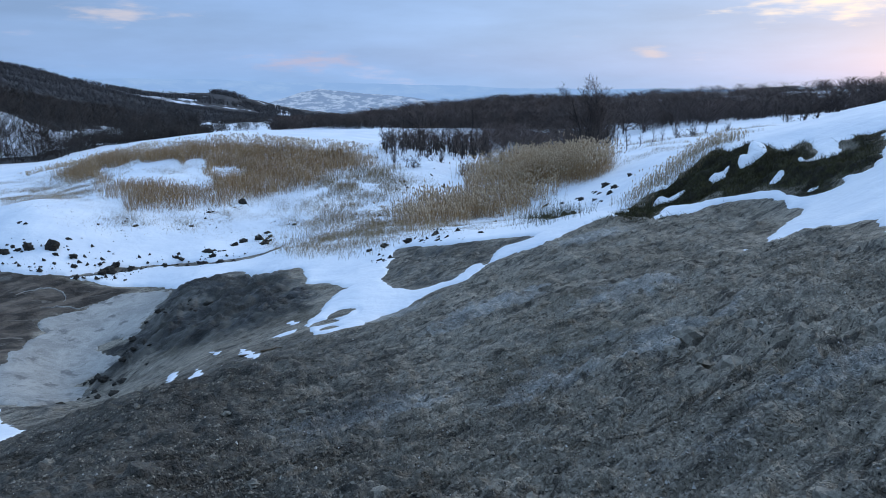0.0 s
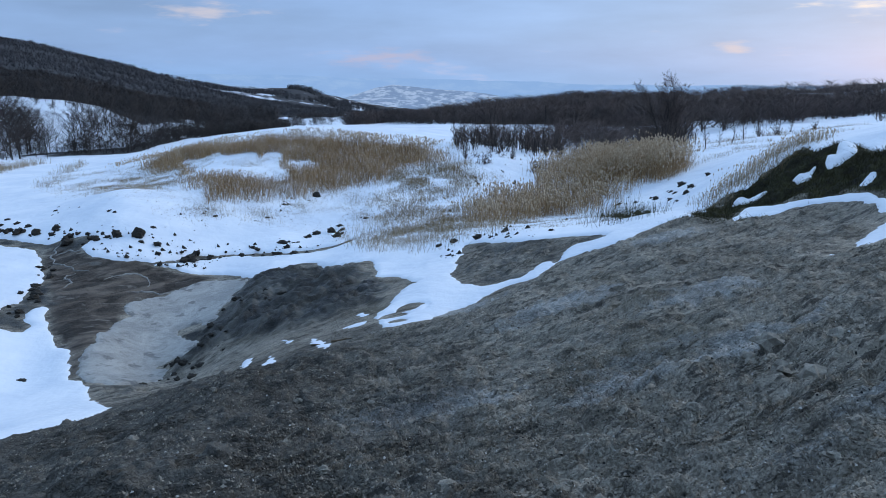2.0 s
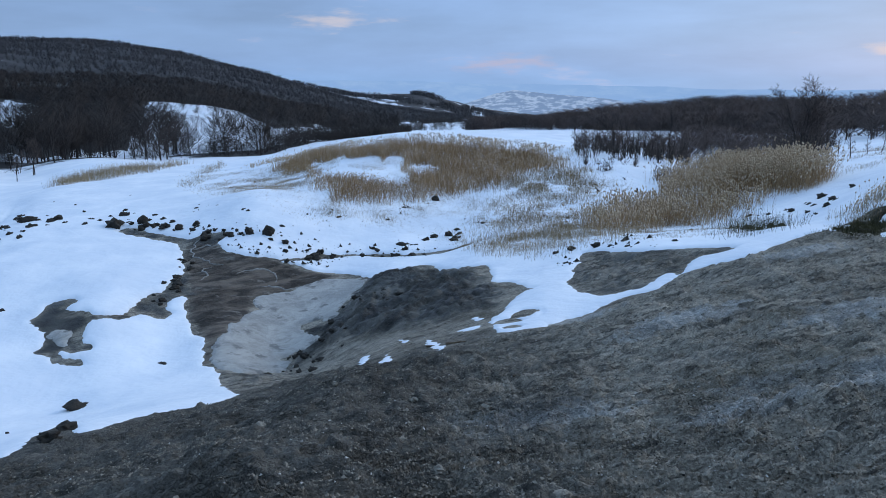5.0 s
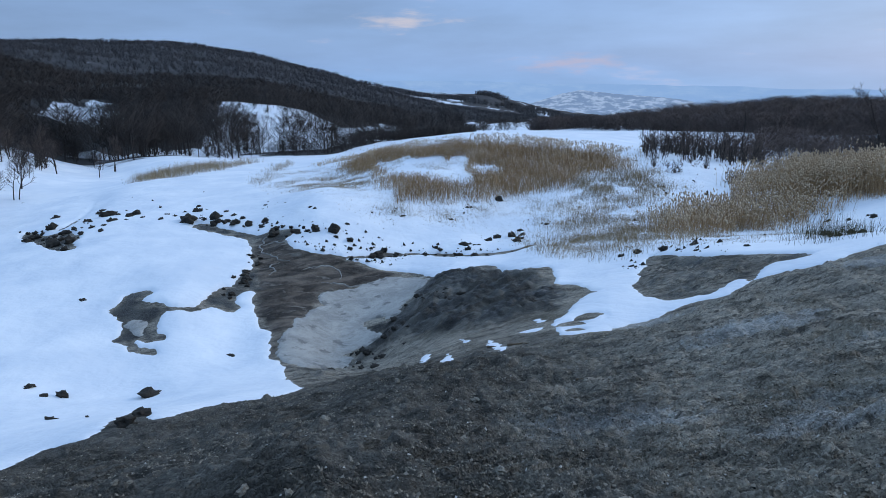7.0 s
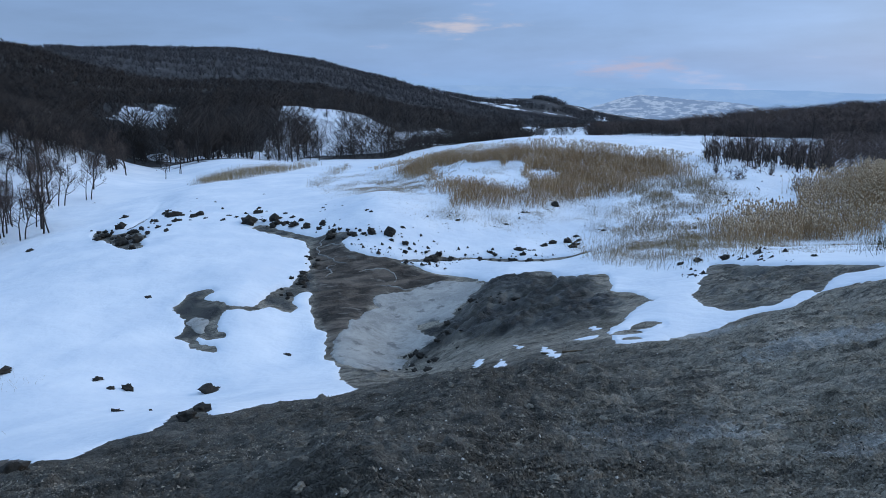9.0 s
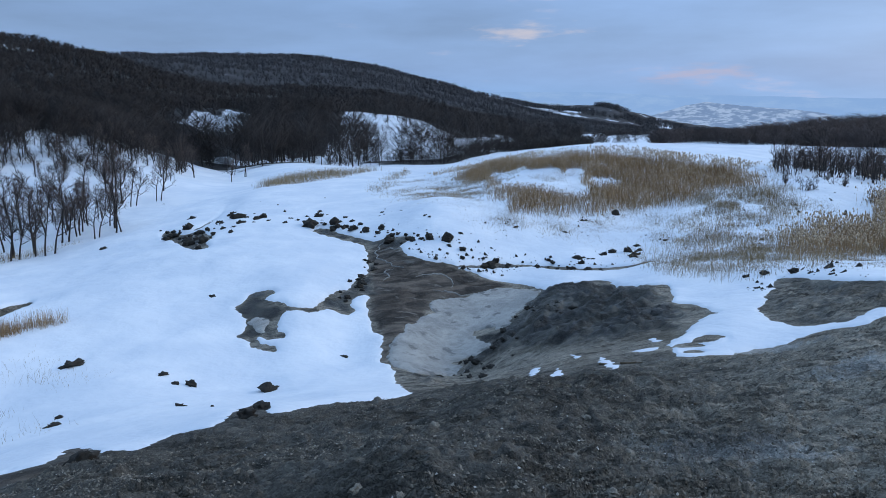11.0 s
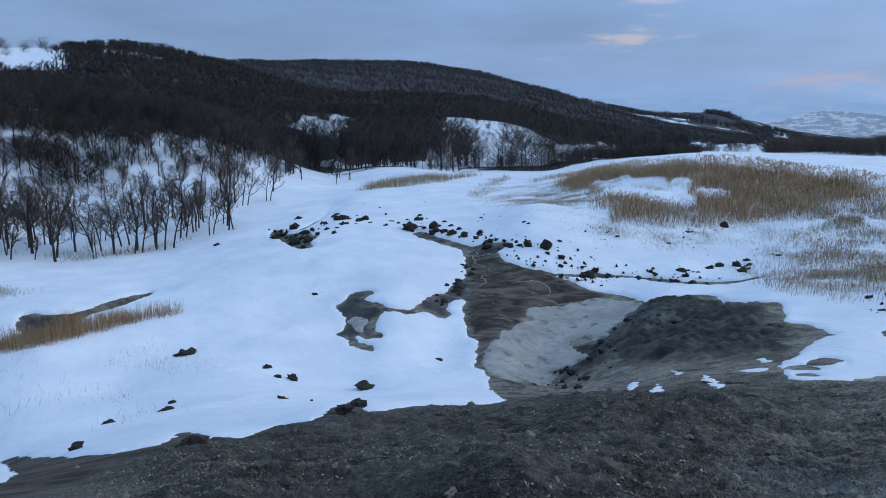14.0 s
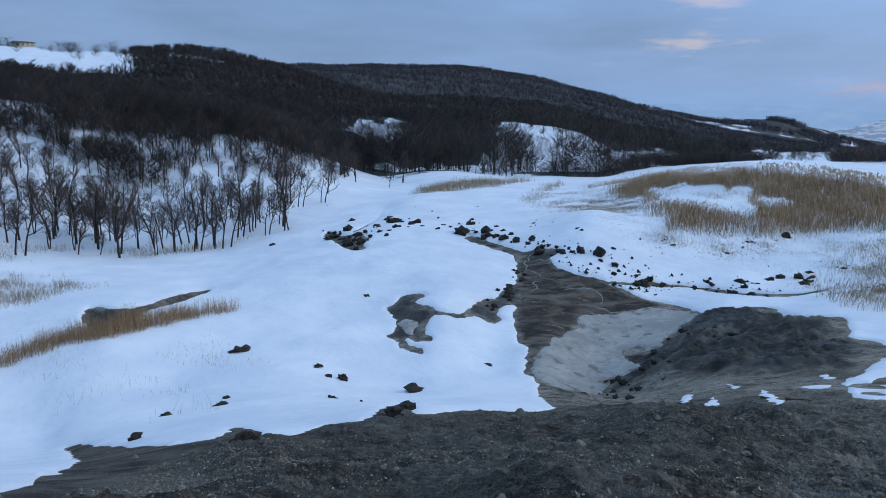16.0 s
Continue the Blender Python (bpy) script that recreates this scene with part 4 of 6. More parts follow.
snow = sheet("snow_cover", (MARGIN > -0.45) & (G_R > 6) & (G_R < 66) & (G_B > -39) & (G_B < 81), GZ + DEPTH + soft_top, SNOW)
tagged(snow, "settled white snow over the valley floor and banks", "snow", kind="stuff")

PM = np.maximum(inside(GX, GY, POOL_RING, 1) + 0.05, inside(GX, GY, ICE)) + 0.22 * fbm(GX, GY, 0.7, 4, 81) + (0.25 + 0.75 * smooth(GX, -13.0, -11.5)) * 0.5 * fbm(GX, GY, 0.55, 4, 83, 0.65)
pool_top = GZ + 0.06 * np.tanh(PM / 0.2) + 0.02
pool_top = np.where(PM > 0, pool_top, GZ + 0.25 * np.tanh(PM / 0.2) + 0.02)
pool = sheet("mud_pool", (PM > -0.5) & (G_R < 40), pool_top, POOL)
tagged(pool, "pale grey half-frozen mud pool in the dark flat", "mud pool", kind="structure")


def on_ground(x, y):
    """Height of the visible surface, snow or mud, at single places."""
    x, y = np.atleast_1d(np.asarray(x, float)), np.atleast_1d(np.asarray(y, float))
    m = snow_margin(x, y)
    lift = np.where(m > 0, 0.08 * np.tanh(m / 0.16) * np.clip(np.hypot(x, y) / 22, 0.7, 2), 0)
    return height(x, y) + lift * (np.hypot(x, y) < 64)

# ---- plants ----
def tubes(segs, sides=3):
    """Tapered prisms along segments (p0, p1, r0, r1); returns corners and triangles."""
    s = np.array([(*a, *b, c, d) for a, b, c, d in segs], float)
    p0, p1, r0, r1 = s[:, 0:3], s[:, 3:6], s[:, 6], s[:, 7]
    d = p1 - p0
    d /= np.linalg.norm(d, axis=1, keepdims=True) + 1e-9
    ref = np.where(np.abs(d[:, 2:3]) > 0.9, np.array([[1.0, 0, 0]]), np.array([[0, 0, 1.0]]))
    u = np.cross(d, ref)
    u /= np.linalg.norm(u, axis=1, keepdims=True)
    w = np.cross(d, u)
    ring = []
    for k in range(sides):
        a = 2 * math.pi * k / sides
        q = math.cos(a) * u + math.sin(a) * w
        ring += [p0 + q * r0[:, None], p1 + q * r1[:, None]]
    v = np.stack(ring, 1).reshape(-1, 3)
    base = np.arange(len(s))[:, None] * 2 * sides
    tri = []
    for k in range(sides):
        a, b = 2 * k, 2 * ((k + 1) % sides)
        tri += [(a, b, b + 1), (a, b + 1, a + 1)]
    f = (base[:, :, None] + np.array(tri)[None]).reshape(-1, 3)
    return v, f


def cones(segs):
    """Three-sided spikes along segments, for plants seen from afar."""
    s = np.array([(*a, *b, c) for a, b, c in segs], float)
    p, d, r = s[:, 0:3], s[:, 3:6] - s[:, 0:3], s[:, 6]
    u = np.cross(d, np.array([0.31, 0.52, 0.17]))
    u /= np.linalg.norm(u, axis=1, keepdims=True) + 1e-9
    w = np.cross(d, u)
    w /= np.linalg.norm(w, axis=1, keepdims=True) + 1e-9
    ring = [p + (math.cos(a) * u + math.sin(a) * w) * r[:, None] for a in (0, 2.094, 4.189)]
    v = np.stack([*ring, p + d], 1).reshape(-1, 3)
    f = (np.arange(len(s))[:, None, None] * 4 + np.array([(0, 1, 3), (1, 2, 3), (2, 0, 3)])[None]).reshape(-1, 3)
    return v, f


def grow(rng, tall, spread=0.36, limbs=13, forks=5, twigs=7, stems=1, first=0.28, lean=0.0):
    """Wood and twig segments of one bare tree."""
    wood, fine = [], []

    def bent(p, d, length, n, r0, r1, store, up=0.15, jit=0.22):
        pts = [np.array(p, float)]
        d = np.array(d, float)
        for i in range(n):
            d = d + rng.normal(0, jit, 3) + np.array([0, 0, up])
            d /= np.linalg.norm(d)
            q = pts[-1] + d * length / n
            store.append((tuple(pts[-1]), tuple(q), r0 + (r1 - r0) * i / n, r0 + (r1 - r0) * (i + 1) / n))
            pts.append(q)
        return pts, d

    for s in range(stems):
        stem = []
        wood.append(stem)
        a = rng.uniform(0, 6.283)
        tilt = lean + (0.0 if stems == 1 else rng.uniform(0.05, 0.18) if stems == 2 else rng.uniform(0.12, 0.42))
        h = tall * (1 if s == 0 else rng.uniform(0.7, 0.98))
        foot = (0.25 * (stems > 1) * math.cos(a), 0.25 * (stems > 1) * math.sin(a), -0.15)
        thick = 0.0155 * h / math.sqrt(stems) + 0.018
        pts, _ = bent(foot, (tilt * math.cos(a), tilt * math.sin(a), 1), h * 0.86, 7, thick, thick * 0.22, stem, 0.12, 0.09)
        for i in range(limbs // stems + 1):
            u = first + (0.98 - first) * (i + rng.uniform(0, 1)) / (limbs // stems + 1)
            k = min(int(u * 7), 6)
            p = pts[k] + (pts[k + 1] - pts[k]) * (u * 7 - k)
            b = rng.uniform(0, 6.283)
            out = rng.uniform(0.7, 1.3)
            length = h * spread * (1.15 - 0.6 * u) * rng.uniform(0.7, 1.15)
            lim, ld = bent(p, (math.cos(b) * out, math.sin(b) * out, 0.7), length, 4, thick * (0.5 - 0.3 * u), thick * 0.12, stem, 0.12, 0.2)
            for j in range(forks):
                m = 1 + (j * 3 // forks)
                q = lim[m] + (lim[m + 1] - lim[m]) * rng.uniform(0, 1)
                fd = ld + rng.normal(0, 0.75, 3) + np.array([0, 0, 0.2])
                fd /= np.linalg.norm(fd)
                sub, sd = bent(q, fd, length * rng.uniform(0.3, 0.55), 2, thick * 0.13, thick * 0.07, fine, 0.1, 0.25)
                for _ in range(twigs):
                    o = sub[0] + (sub[2] - sub[0]) * rng.uniform(0.2, 1.0)
                    td = sd + rng.normal(0, 0.7, 3) + np.array([0, 0, 0.25])
                    td /= np.linalg.norm(td)
                    e = o + td * length * rng.uniform(0.14, 0.34)
                    fine.append((tuple(o), tuple(e), max(thick * 0.07, 0.009), 0.005))
    return wood, fine


def tree_thing(name, rng, label, category, group, **how):
    wood, fine = grow(rng, **how)
    base = new(name)
    for stem in wood:
        v, f = tubes(stem, 4)
        new("trunk", mesh_of("trunk", v, f, BARK)).parent = base
    v, f = cones([(a, b, r) for a, b, r, _ in fine])
    crown = tagged(new("crown", mesh_of("crown", v, f, TWIG)), kind="stuff")
    crown.parent = base
    return tagged(base, label, category, group)


def scatter(models, spots, lo, hi, rng):
    """Stand copies of the models at plan places; the first of each model is used too."""
    fresh = list(models)
    z = on_ground([p[0] for p in spots], [p[1] for p in spots])
    for (x, y), h in zip(spots, z):
        m = pose(x, y, h - 0.03, 0, 0, rng.uniform(0, 360))
        s = rng.uniform(lo, hi)
        if fresh:
            ob = fresh.pop(0)
            ob.scale = (s, s, s)
            ob.matrix_basis = m @ Matrix.Diagonal((s, s, s, 1))
        else:
            src = models[int(rng.integers(len(models)))]
            keep = src.scale.copy()
            src.scale = (s, s, s)
            copy_thing(src, m)
            src.scale = keep


def at(b, r):
    a = math.radians(b)
    return (-math.sin(a) * r, math.cos(a) * r)


def spread_spots(rng, n, b0, b1, r0, r1, gap, rule=None):
    """Random plan places in a sector, kept apart."""
    got = []
    for _ in range(n * 30):
        b, r = rng.uniform(b0, b1), math.sqrt(rng.uniform(r0 * r0, r1 * r1))
        if rule and not rule(b, r):
            continue
        p = at(b, r)
        if all((p[0] - q[0]) ** 2 + (p[1] - q[1]) ** 2 > gap * gap for q in got):
            got.append(p)
            if len(got) == n:
                break
    return got


rng = np.random.default_rng(5)
GROVE = [tree_thing("bare_oak", rng, "leafless young oak with a dark forked trunk in snow", "tree", "trees of the slope grove",
                    tall=t, stems=s, limbs=l, spread=w, first=0.3) for t, s, l, w in ((5.0, 1, 19, .36), (4.5, 2, 20, .36), (5.6, 1, 18, .32), (4.0, 1, 15, .44), (5.2, 2, 22, .33), (3.4, 1, 13, .42))]
line = spread_spots(rng, 50, 58.5, 79.5, 51.5, 60, 1.1)
deep = spread_spots(rng, 150, 50, 79.5, 62, 97, 1.6, lambda b, r: r > 60 + (66 - b) * 0.9 and (b > 58 or rng.uniform() < 0.4))
edge = spread_spots(rng, 18, 45.5, 58, 86, 100, 2.0)
crowd = spread_spots(rng, 16, 66, 79.5, 56, 70, 1.3) + spread_spots(rng, 14, 55, 60, 54.5, 63, 1.1) + spread_spots(rng, 7, 51.5, 56, 62, 74, 1.6)
scatter(GROVE, line + edge + crowd, 0.62, 1.08, rng)
for k, p in enumerate(deep):
    z, s = float(on_ground(*p)[0]), rng.uniform(0.45, 0.85)
    m = pose(p[0], p[1], z - 0.03, 0, 0, rng.uniform(0, 360)) @ Matrix.Diagonal((s, s, s, 1))
    copy_thing(GROVE[k % len(GROVE)], m)

RIDGE_TREES = [tree_thing("ridge_tree", rng, "slender leafless tree standing on the ridge", "tree", "trees along the ridge", tall=t, stems=s, limbs=16, spread=0.36, first=0.25) for t, s in ((4.9, 1), (4.3, 2), (5.3, 1))]
scatter(RIDGE_TREES, spread_spots(rng, 16, -36, -17, 112, 128, 2.2) + spread_spots(rng, 8, -12, 3, 116, 130, 4.0), 0.65, 1.05, rng)

SHRUB = [tree_thing("bare_shrub", rng, "dense leafless thicket shrub with dark stems", "shrub", "shrubs of the thicket",
                    tall=t, stems=5, limbs=20, spread=0.3, first=0.2, forks=4, twigs=5) for t in (3.2, 2.7, 3.8)]
hedge = spread_spots(rng, 50, -3.5, 4.9, 56, 66, 0.8, lambda b, r: r < 59 + rng.uniform(0, 8)) + spread_spots(rng, 16, -13.3, -9.7, 61, 69, 0.6) + spread_spots(rng, 22, -11, -2, 64, 84, 1.6)
row = spread_spots(rng, 40, -36, -14, 100, 128, 2.0)
scatter(SHRUB, hedge + row, 0.6, 1.02, rng)
SMALL = [tree_thing("sapling", rng, "thin leafless sapling standing in field snow", "sapling", "saplings on the field", tall=t, stems=1, limbs=9, spread=0.3, forks=3, twigs=3, first=0.3) for t in (1.9, 1.5)]
scatter(SMALL, [at(-14.6, 52), at(-15.6, 55), at(-16.4, 56), at(-17.2, 58), at(-13.9, 60), at(-20.3, 66)], 0.8, 1.15, rng)
MOUND = [tree_thing("low_bush", rng, "low round leafless bush in the snow", "shrub", "low bushes on the field", tall=1.2, stems=6, limbs=26, spread=0.42, forks=4, twigs=6, first=0.1) for _ in range(2)]
scatter(MOUND, [at(-18.6, 62), at(-19.6, 63), at(-21.6, 70), at(-25.8, 82), at(-26.8, 83), at(-27.6, 84), at(-2.0, 49), at(0.5, 52), at(-5, 56), at(2.5, 50), at(-30.5, 88), at(-6.5, 59), at(-3.4, 57), at(3.6, 52.5), at(1.6, 54)], 0.75, 1.3, rng)
BIG = tree_thing("bare_tree", rng, "tall leafless broad tree behind the reeds", "tree", "", tall=6.9, stems=5, limbs=80, spread=0.34, forks=9, twigs=10, first=0.12)
x, y = at(-11.5, 66)
BIG.matrix_basis = pose(x, y, float(on_ground(x, y)[0]) - 0.05, 0, 0, 30)


# far woods: many simple spiky trees in one mesh
def spiky(rng, spikes, wide, thick, low=0.2):
    segs = [((0, 0, -0.03), (rng.normal(0, .04), rng.normal(0, .04), 0.95), thick)]
    for _ in range(spikes):
        u, a = rng.uniform(low, 0.85), rng.uniform(0, 6.283)
        l = wide * (1.15 - 0.6 * u) * rng.uniform(0.4, 1.1)
        k = rng.uniform(0.0, 0.55)
        o = (l * k * math.cos(a), l * k * math.sin(a), u + 0.3 * l * k)
        b = a + rng.normal(0, 0.7)
        segs.append((o, (o[0] + l * math.cos(b), o[1] + l * math.sin(b), min(o[2] + l * rng.uniform(0.3, 1.6), 1.04)), thick * rng.uniform(0.3, 0.6)))
    return cones(segs)


def wood_stuff(name, label, spots, tall, models, rng, material, sway=0.3):
    V, F, n = [], [], 0
    z = height(spots[:, 0], spots[:, 1])
    for (x, y), h in zip(spots, z):
        v, f = models[int(rng.integers(len(models)))]
        a, s = rng.uniform(0, 6.283), tall * rng.uniform(1 - sway, 1 + sway)
        w = s * rng.uniform(0.85, 1.25)
        c, d = math.cos(a) * w, math.sin(a) * w
        V.append(np.stack([x + c * v[:, 0] - d * v[:, 1], y + d * v[:, 0] + c * v[:, 1], h + s * v[:, 2]], -1))
        F.append(f + n)
        n += len(v)
    ob = new(name, mesh_of(name, np.concatenate(V), np.concatenate(F), material))
    return tagged(ob, label, "woodland", kind="stuff")


def sample(rng, n, b0, b1, r0, r1, rule, power=1.0):
    """n places in a sector; a power under 1 crowds them towards the near side."""
    out = []
    while len(out) < n:
        b = rng.uniform(b0, b1, 4 * n)
        r = r0 + (r1 - r0) * rng.uniform(0, 1, 4 * n) ** (1 / (1 + power))
        k = rule(b, r) > rng.uniform(0, 1, 4 * n)
        out += list(zip(-np.sin(np.radians(b[k])) * r[k], np.cos(np.radians(b[k])) * r[k]))
    return np.array(out[:n])


NEARMODEL = [spiky(rng, 46, 0.40, 0.015) for _ in range(6)]
BUSHMODEL = [spiky(rng, 40, 0.75, 0.028, 0.0) for _ in range(6)]
FARMODEL = [spiky(rng, 7, 0.66, 0.11, 0.05) for _ in range(6)]
wood_stuff("valley_woodland", "bare trees over snow across the stream valley", sample(rng, 170, 36, 51, 98, 150, lambda b, r: (r > np.interp(b, [40, 46, 51], [101, 98, 112])) * np.where(r < 118, 1.0, 0.2 * (b < 45.5)) * (0.25 + 0.75 * (fbm(b * 3, r * 0.2, 4.0, 2, 43) > -0.05))), 5.6, NEARMODEL, rng, SPURWOOD, 0.5)
wood_stuff("slope_woodland", "sparse bare trees over the far snow slope", sample(rng, 290, 19, 37, 104, 235, lambda b, r: (r > np.interp(b, [19, 24, 30, 41], [190, 150, 108, 101])) * np.where(r < 128, 0.4 + 0.6 * (b > 29), 0.07) * (0.25 + 0.75 * (fbm(b * 3, r * 0.2, 4.0, 2, 43) > -0.05))), 4.8, NEARMODEL, rng, SPURWOOD, 0.5)
wood_stuff("valley_brush", "dense low brush at the foot of the valley wood", sample(rng, 420, 18, 51, 98, 175, lambda b, r: 1.0 * (np.abs(r - np.interp(b, [18, 24, 30, 40, 46, 51], [165, 140, 114, 106, 103, 114])) < 8)), 1.8, BUSHMODEL, rng, SPURWOOD, 0.6)
wood_stuff("valley_forest", "dark bare wood rising between two snowy clearings", sample(rng, 330, 38.5, 51.5, 113, 245, lambda b, r: 1.0 * ((b < 45.6) | (r < 160))), 3.5, BUSHMODEL, rng, SPURWOOD, 0.4)
wood_stuff("grove_brush", "low bare brush between the grove trees", sample(rng, 1000, 50, 80, 60, 98, lambda b, r: (0.35 + 0.65 * (r > 74)) * (0.25 + 0.75 * (b > 57)) * (r > 63 + (70 - b) * 0.9) * (fbm(b * 1.3, r, 5.0, 3, 7) > -0.05)), 1.15, BUSHMODEL, rng, SPURWOOD, 0.5)
wood_stuff("spur_slope_wood", "thin bare saplings over the snowy spur", sample(rng, 420, 52, 80, 72, 98, lambda b, r: 1.0 * (r > 72 + (70 - b) * 0.8) * (0.2 + 0.8 * (fbm(b * 1.3, r, 6.0, 2, 27) > -0.05))), 2.9, NEARMODEL, rng, SPURWOOD, 0.45)
wood_stuff("spur_crest_wood", "bare trees along the crest of the snowy spur", sample(rng, 420, 50, 80, 88, 108, lambda b, r: 1.0 * (r > np.interp(b, [50, 60, 80], [100, 92, 88]))), 3.2, NEARMODEL, rng, SPURWOOD, 0.4)
wood_stuff("valley_scrub", "scattered scrub over the far snowy valley", sample(rng, 1100, 6, 26, 190, 900, lambda b, r: 0.6 * (fbm(b * 8, r * 0.4, 16, 3, 9) > -0.06), 0.3), 2.6, BUSHMODEL, rng, SPURWOOD, 0.5)
wood_stuff("slope_scrub", "low scrub dotting the far snow slope", sample(rng, 1200, 19, 51, 125, 250, lambda b, r: (0.25 + 0.75 * (fbm(b * 4, r * 0.8, 9.0, 2, 19) > 0.0)) * ((b < 40) | (b > 44)), 0.6), 1.1, BUSHMODEL, rng, SPURWOOD, 0.5)
wood_stuff("ridge_end", "scrub thinning out at the end of the ridge", sample(rng, 150, 0.5, 6.5, 118, 165, lambda b, r: 1.0 * (r > 118 + 5 * b)), 2.6, BUSHMODEL, rng, RIDGEWOOD, 0.45)
wood_stuff("field_hedge", "dark hedge along the far edge of the snow field", sample(rng, 300, 3, 13.6, 132, 165, lambda b, r: 1.0 * (np.abs(r - 147) < 7 + 4 * (b < 6))), 2.3, BUSHMODEL, rng, RIDGEWOOD)
wood_stuff("thicket", "dense dark scrub between reeds and snow field", sample(rng, 170, -13.0, 4.4, 57, 98, lambda b, r: (0.35 + 0.65 * (b > -3)) * (r > 66 - 8 * (b > -3)) * (r < 98 - 31 * (b > -3)) * (fbm(b * 1.1, r, 3.0, 2, 7) > -0.08)), 1.9, BUSHMODEL, rng, RIDGEWOOD, 0.45)
wood_stuff("ridge_foot", "ragged dark brush along the foot of the ridge", sample(rng, 480, -16, 5, 108, 136, lambda b, r: 1.0 * (r > np.interp(b, [-16, -12, 0, 5], [112, 110, 124, 136]))), 2.3, BUSHMODEL, rng, RIDGEWOOD, 0.45)
wood_stuff("ridge_hedge", "dense dark hedge standing behind the snow field", sample(rng, 760, -37, -11.5, 84, 128, lambda b, r: (r > np.interp(b, [-34, -27, -20, -12], [112, 104, 94, 86])) * (0.2 + 0.8 * (fbm(b * 2.0, r * 0.3, 4.0, 2, 37) > -0.08))), 2.3, BUSHMODEL, rng, RIDGEWOOD, 0.6)
wood_stuff("clearing_trees", "bare trees standing across the snowy clearing", sample(rng, 40, 41, 51.5, 150, 232, lambda b, r: (fbm(b * 5, r * 0.5, 9.0, 2, 17) > -0.05) * 1.0), 2.6, NEARMODEL, rng, SPURWOOD, 0.4)
wood_stuff("spur_woodland", "dark bare woodland behind the snowy spur", sample(rng, 1700, 46, 80, 106, 300, lambda b, r: wood_mask(b, r) * (1 - 0.9 * (b < 51) * (r < 232)), 0.4), 3.5, BUSHMODEL, rng, SPURWOOD)
wood_stuff("ridge_woodland", "low dark thicket along the ridge behind the field", sample(rng, 1500, -36, 9, 118, 330, lambda b, r: np.maximum(wood_mask(b, r), 0.25 * (r > 250)), 0.5), 2.9, BUSHMODEL, rng, RIDGEWOOD, 0.5)
wood_stuff("slope_forest", "dark leafless forest on the near hillside", sample(rng, 8000, 24, 80, 190, 520, lambda b, r: wood_mask(b, r), 0.7), 3.6, FARMODEL, rng, SPURWOOD)
wood_stuff("hill_woodland", "distant leafless forest covering the hills", sample(rng, 15000, 8, 80, 330, 1000, lambda b, r: wood_mask(b, r) * (r > np.interp(b, [30, 45, 80], [330, 480, 500]))), 3.4, FARMODEL, rng, FARWOOD_HAZED)
wood_stuff("hill_field_trees", "scattered trees and bushes on the snowy hilltop field", sample(rng, 70, 64.5, 80, 380, 540, lambda b, r: 0.2 + 0.8 * (fbm(b * 3, r * 0.1, 5.0, 2, 53) > 0.05)), 4.6, BUSHMODEL, rng, SPURWOOD, 0.6)
wood_stuff("spur_hedges", "far hedges and copses between snowy fields", sample(rng, 1900, 8, 27, 1250, 1520, lambda b, r: 1.0 * (fbm(b * 25, r, 60, 2, 5) > -0.03)), 7.0, FARMODEL, rng, FARWOOD_HAZED)


# reeds and straw
def blades(name, label, spots, tall, wide, material, rng, lean=0.2, plume=None, category="reeds"):
    n = len(spots)
    z = on_ground(spots[:, 0], spots[:, 1])
    a, l = rng.uniform(0, 6.283, n), rng.normal(0, lean, n)
    clump = fbm(spots[:, 0], spots[:, 1], 1.6, 3, 151)
    h = tall * rng.uniform(0.5, 1.15, n) * (1 + 0.55 * clump)
    a = np.where(rng.uniform(0, 1, n) < 0.6, 9.0 * fbm(spots[:, 0], spots[:, 1], 3.5, 2, 153), a)
    l = l + lean * 0.8 * (clump + 0.25)
    foot = np.stack([spots[:, 0], spots[:, 1], z - 0.04], -1)
    tip = foot + np.stack([np.cos(a) * l * h, np.sin(a) * l * h, h], -1)
    f = rng.uniform(0, 6.283, n)
    w = np.stack([np.cos(f), np.sin(f), 0 * f], -1) * wide * 0.5
    v = np.stack([foot - w, foot + w, tip + w * 0.3, tip - w * 0.3], 1).reshape(-1, 3)
    face = np.arange(4 * n).reshape(-1, 4)
    ob = tagged(new(name, mesh_of(name, v, face, material)), label, category, kind="stuff")
    if plume:
        size, share = plume
        k = rng.uniform(0, 1, n) < share
        o, u = tip[k], np.stack([np.cos(f[k]), np.sin(f[k]), 0 * f[k]], -1) * size * 0.28
        t = np.stack([-u[:, 1], u[:, 0], u[:, 2]], -1)
        droop = np.stack([np.cos(a[k]), np.sin(a[k]), 0 * a[k]], -1) * size * 0.3
        top = o + droop + np.array([0, 0, size])
        mid = o + droop * 0.4 + np.array([0, 0, size * 0.45])
        pv = np.stack([o, mid - u, mid + t, mid + u, mid - t, top], 1).reshape(-1, 3)
        q = np.array([(0, 1, 2), (0, 2, 3), (0, 3, 4), (0, 4, 1), (5, 2, 1), (5, 3, 2), (5, 4, 3), (5, 1, 4)])
        pf = (np.arange(k.sum())[:, None, None] * 6 + q[None]).reshape(-1, 3)
        tagged(new(name + "_plumes", mesh_of("plumes", pv, pf, PLUME)), "feathery seed heads of dry reeds", category, kind="stuff")
    return ob


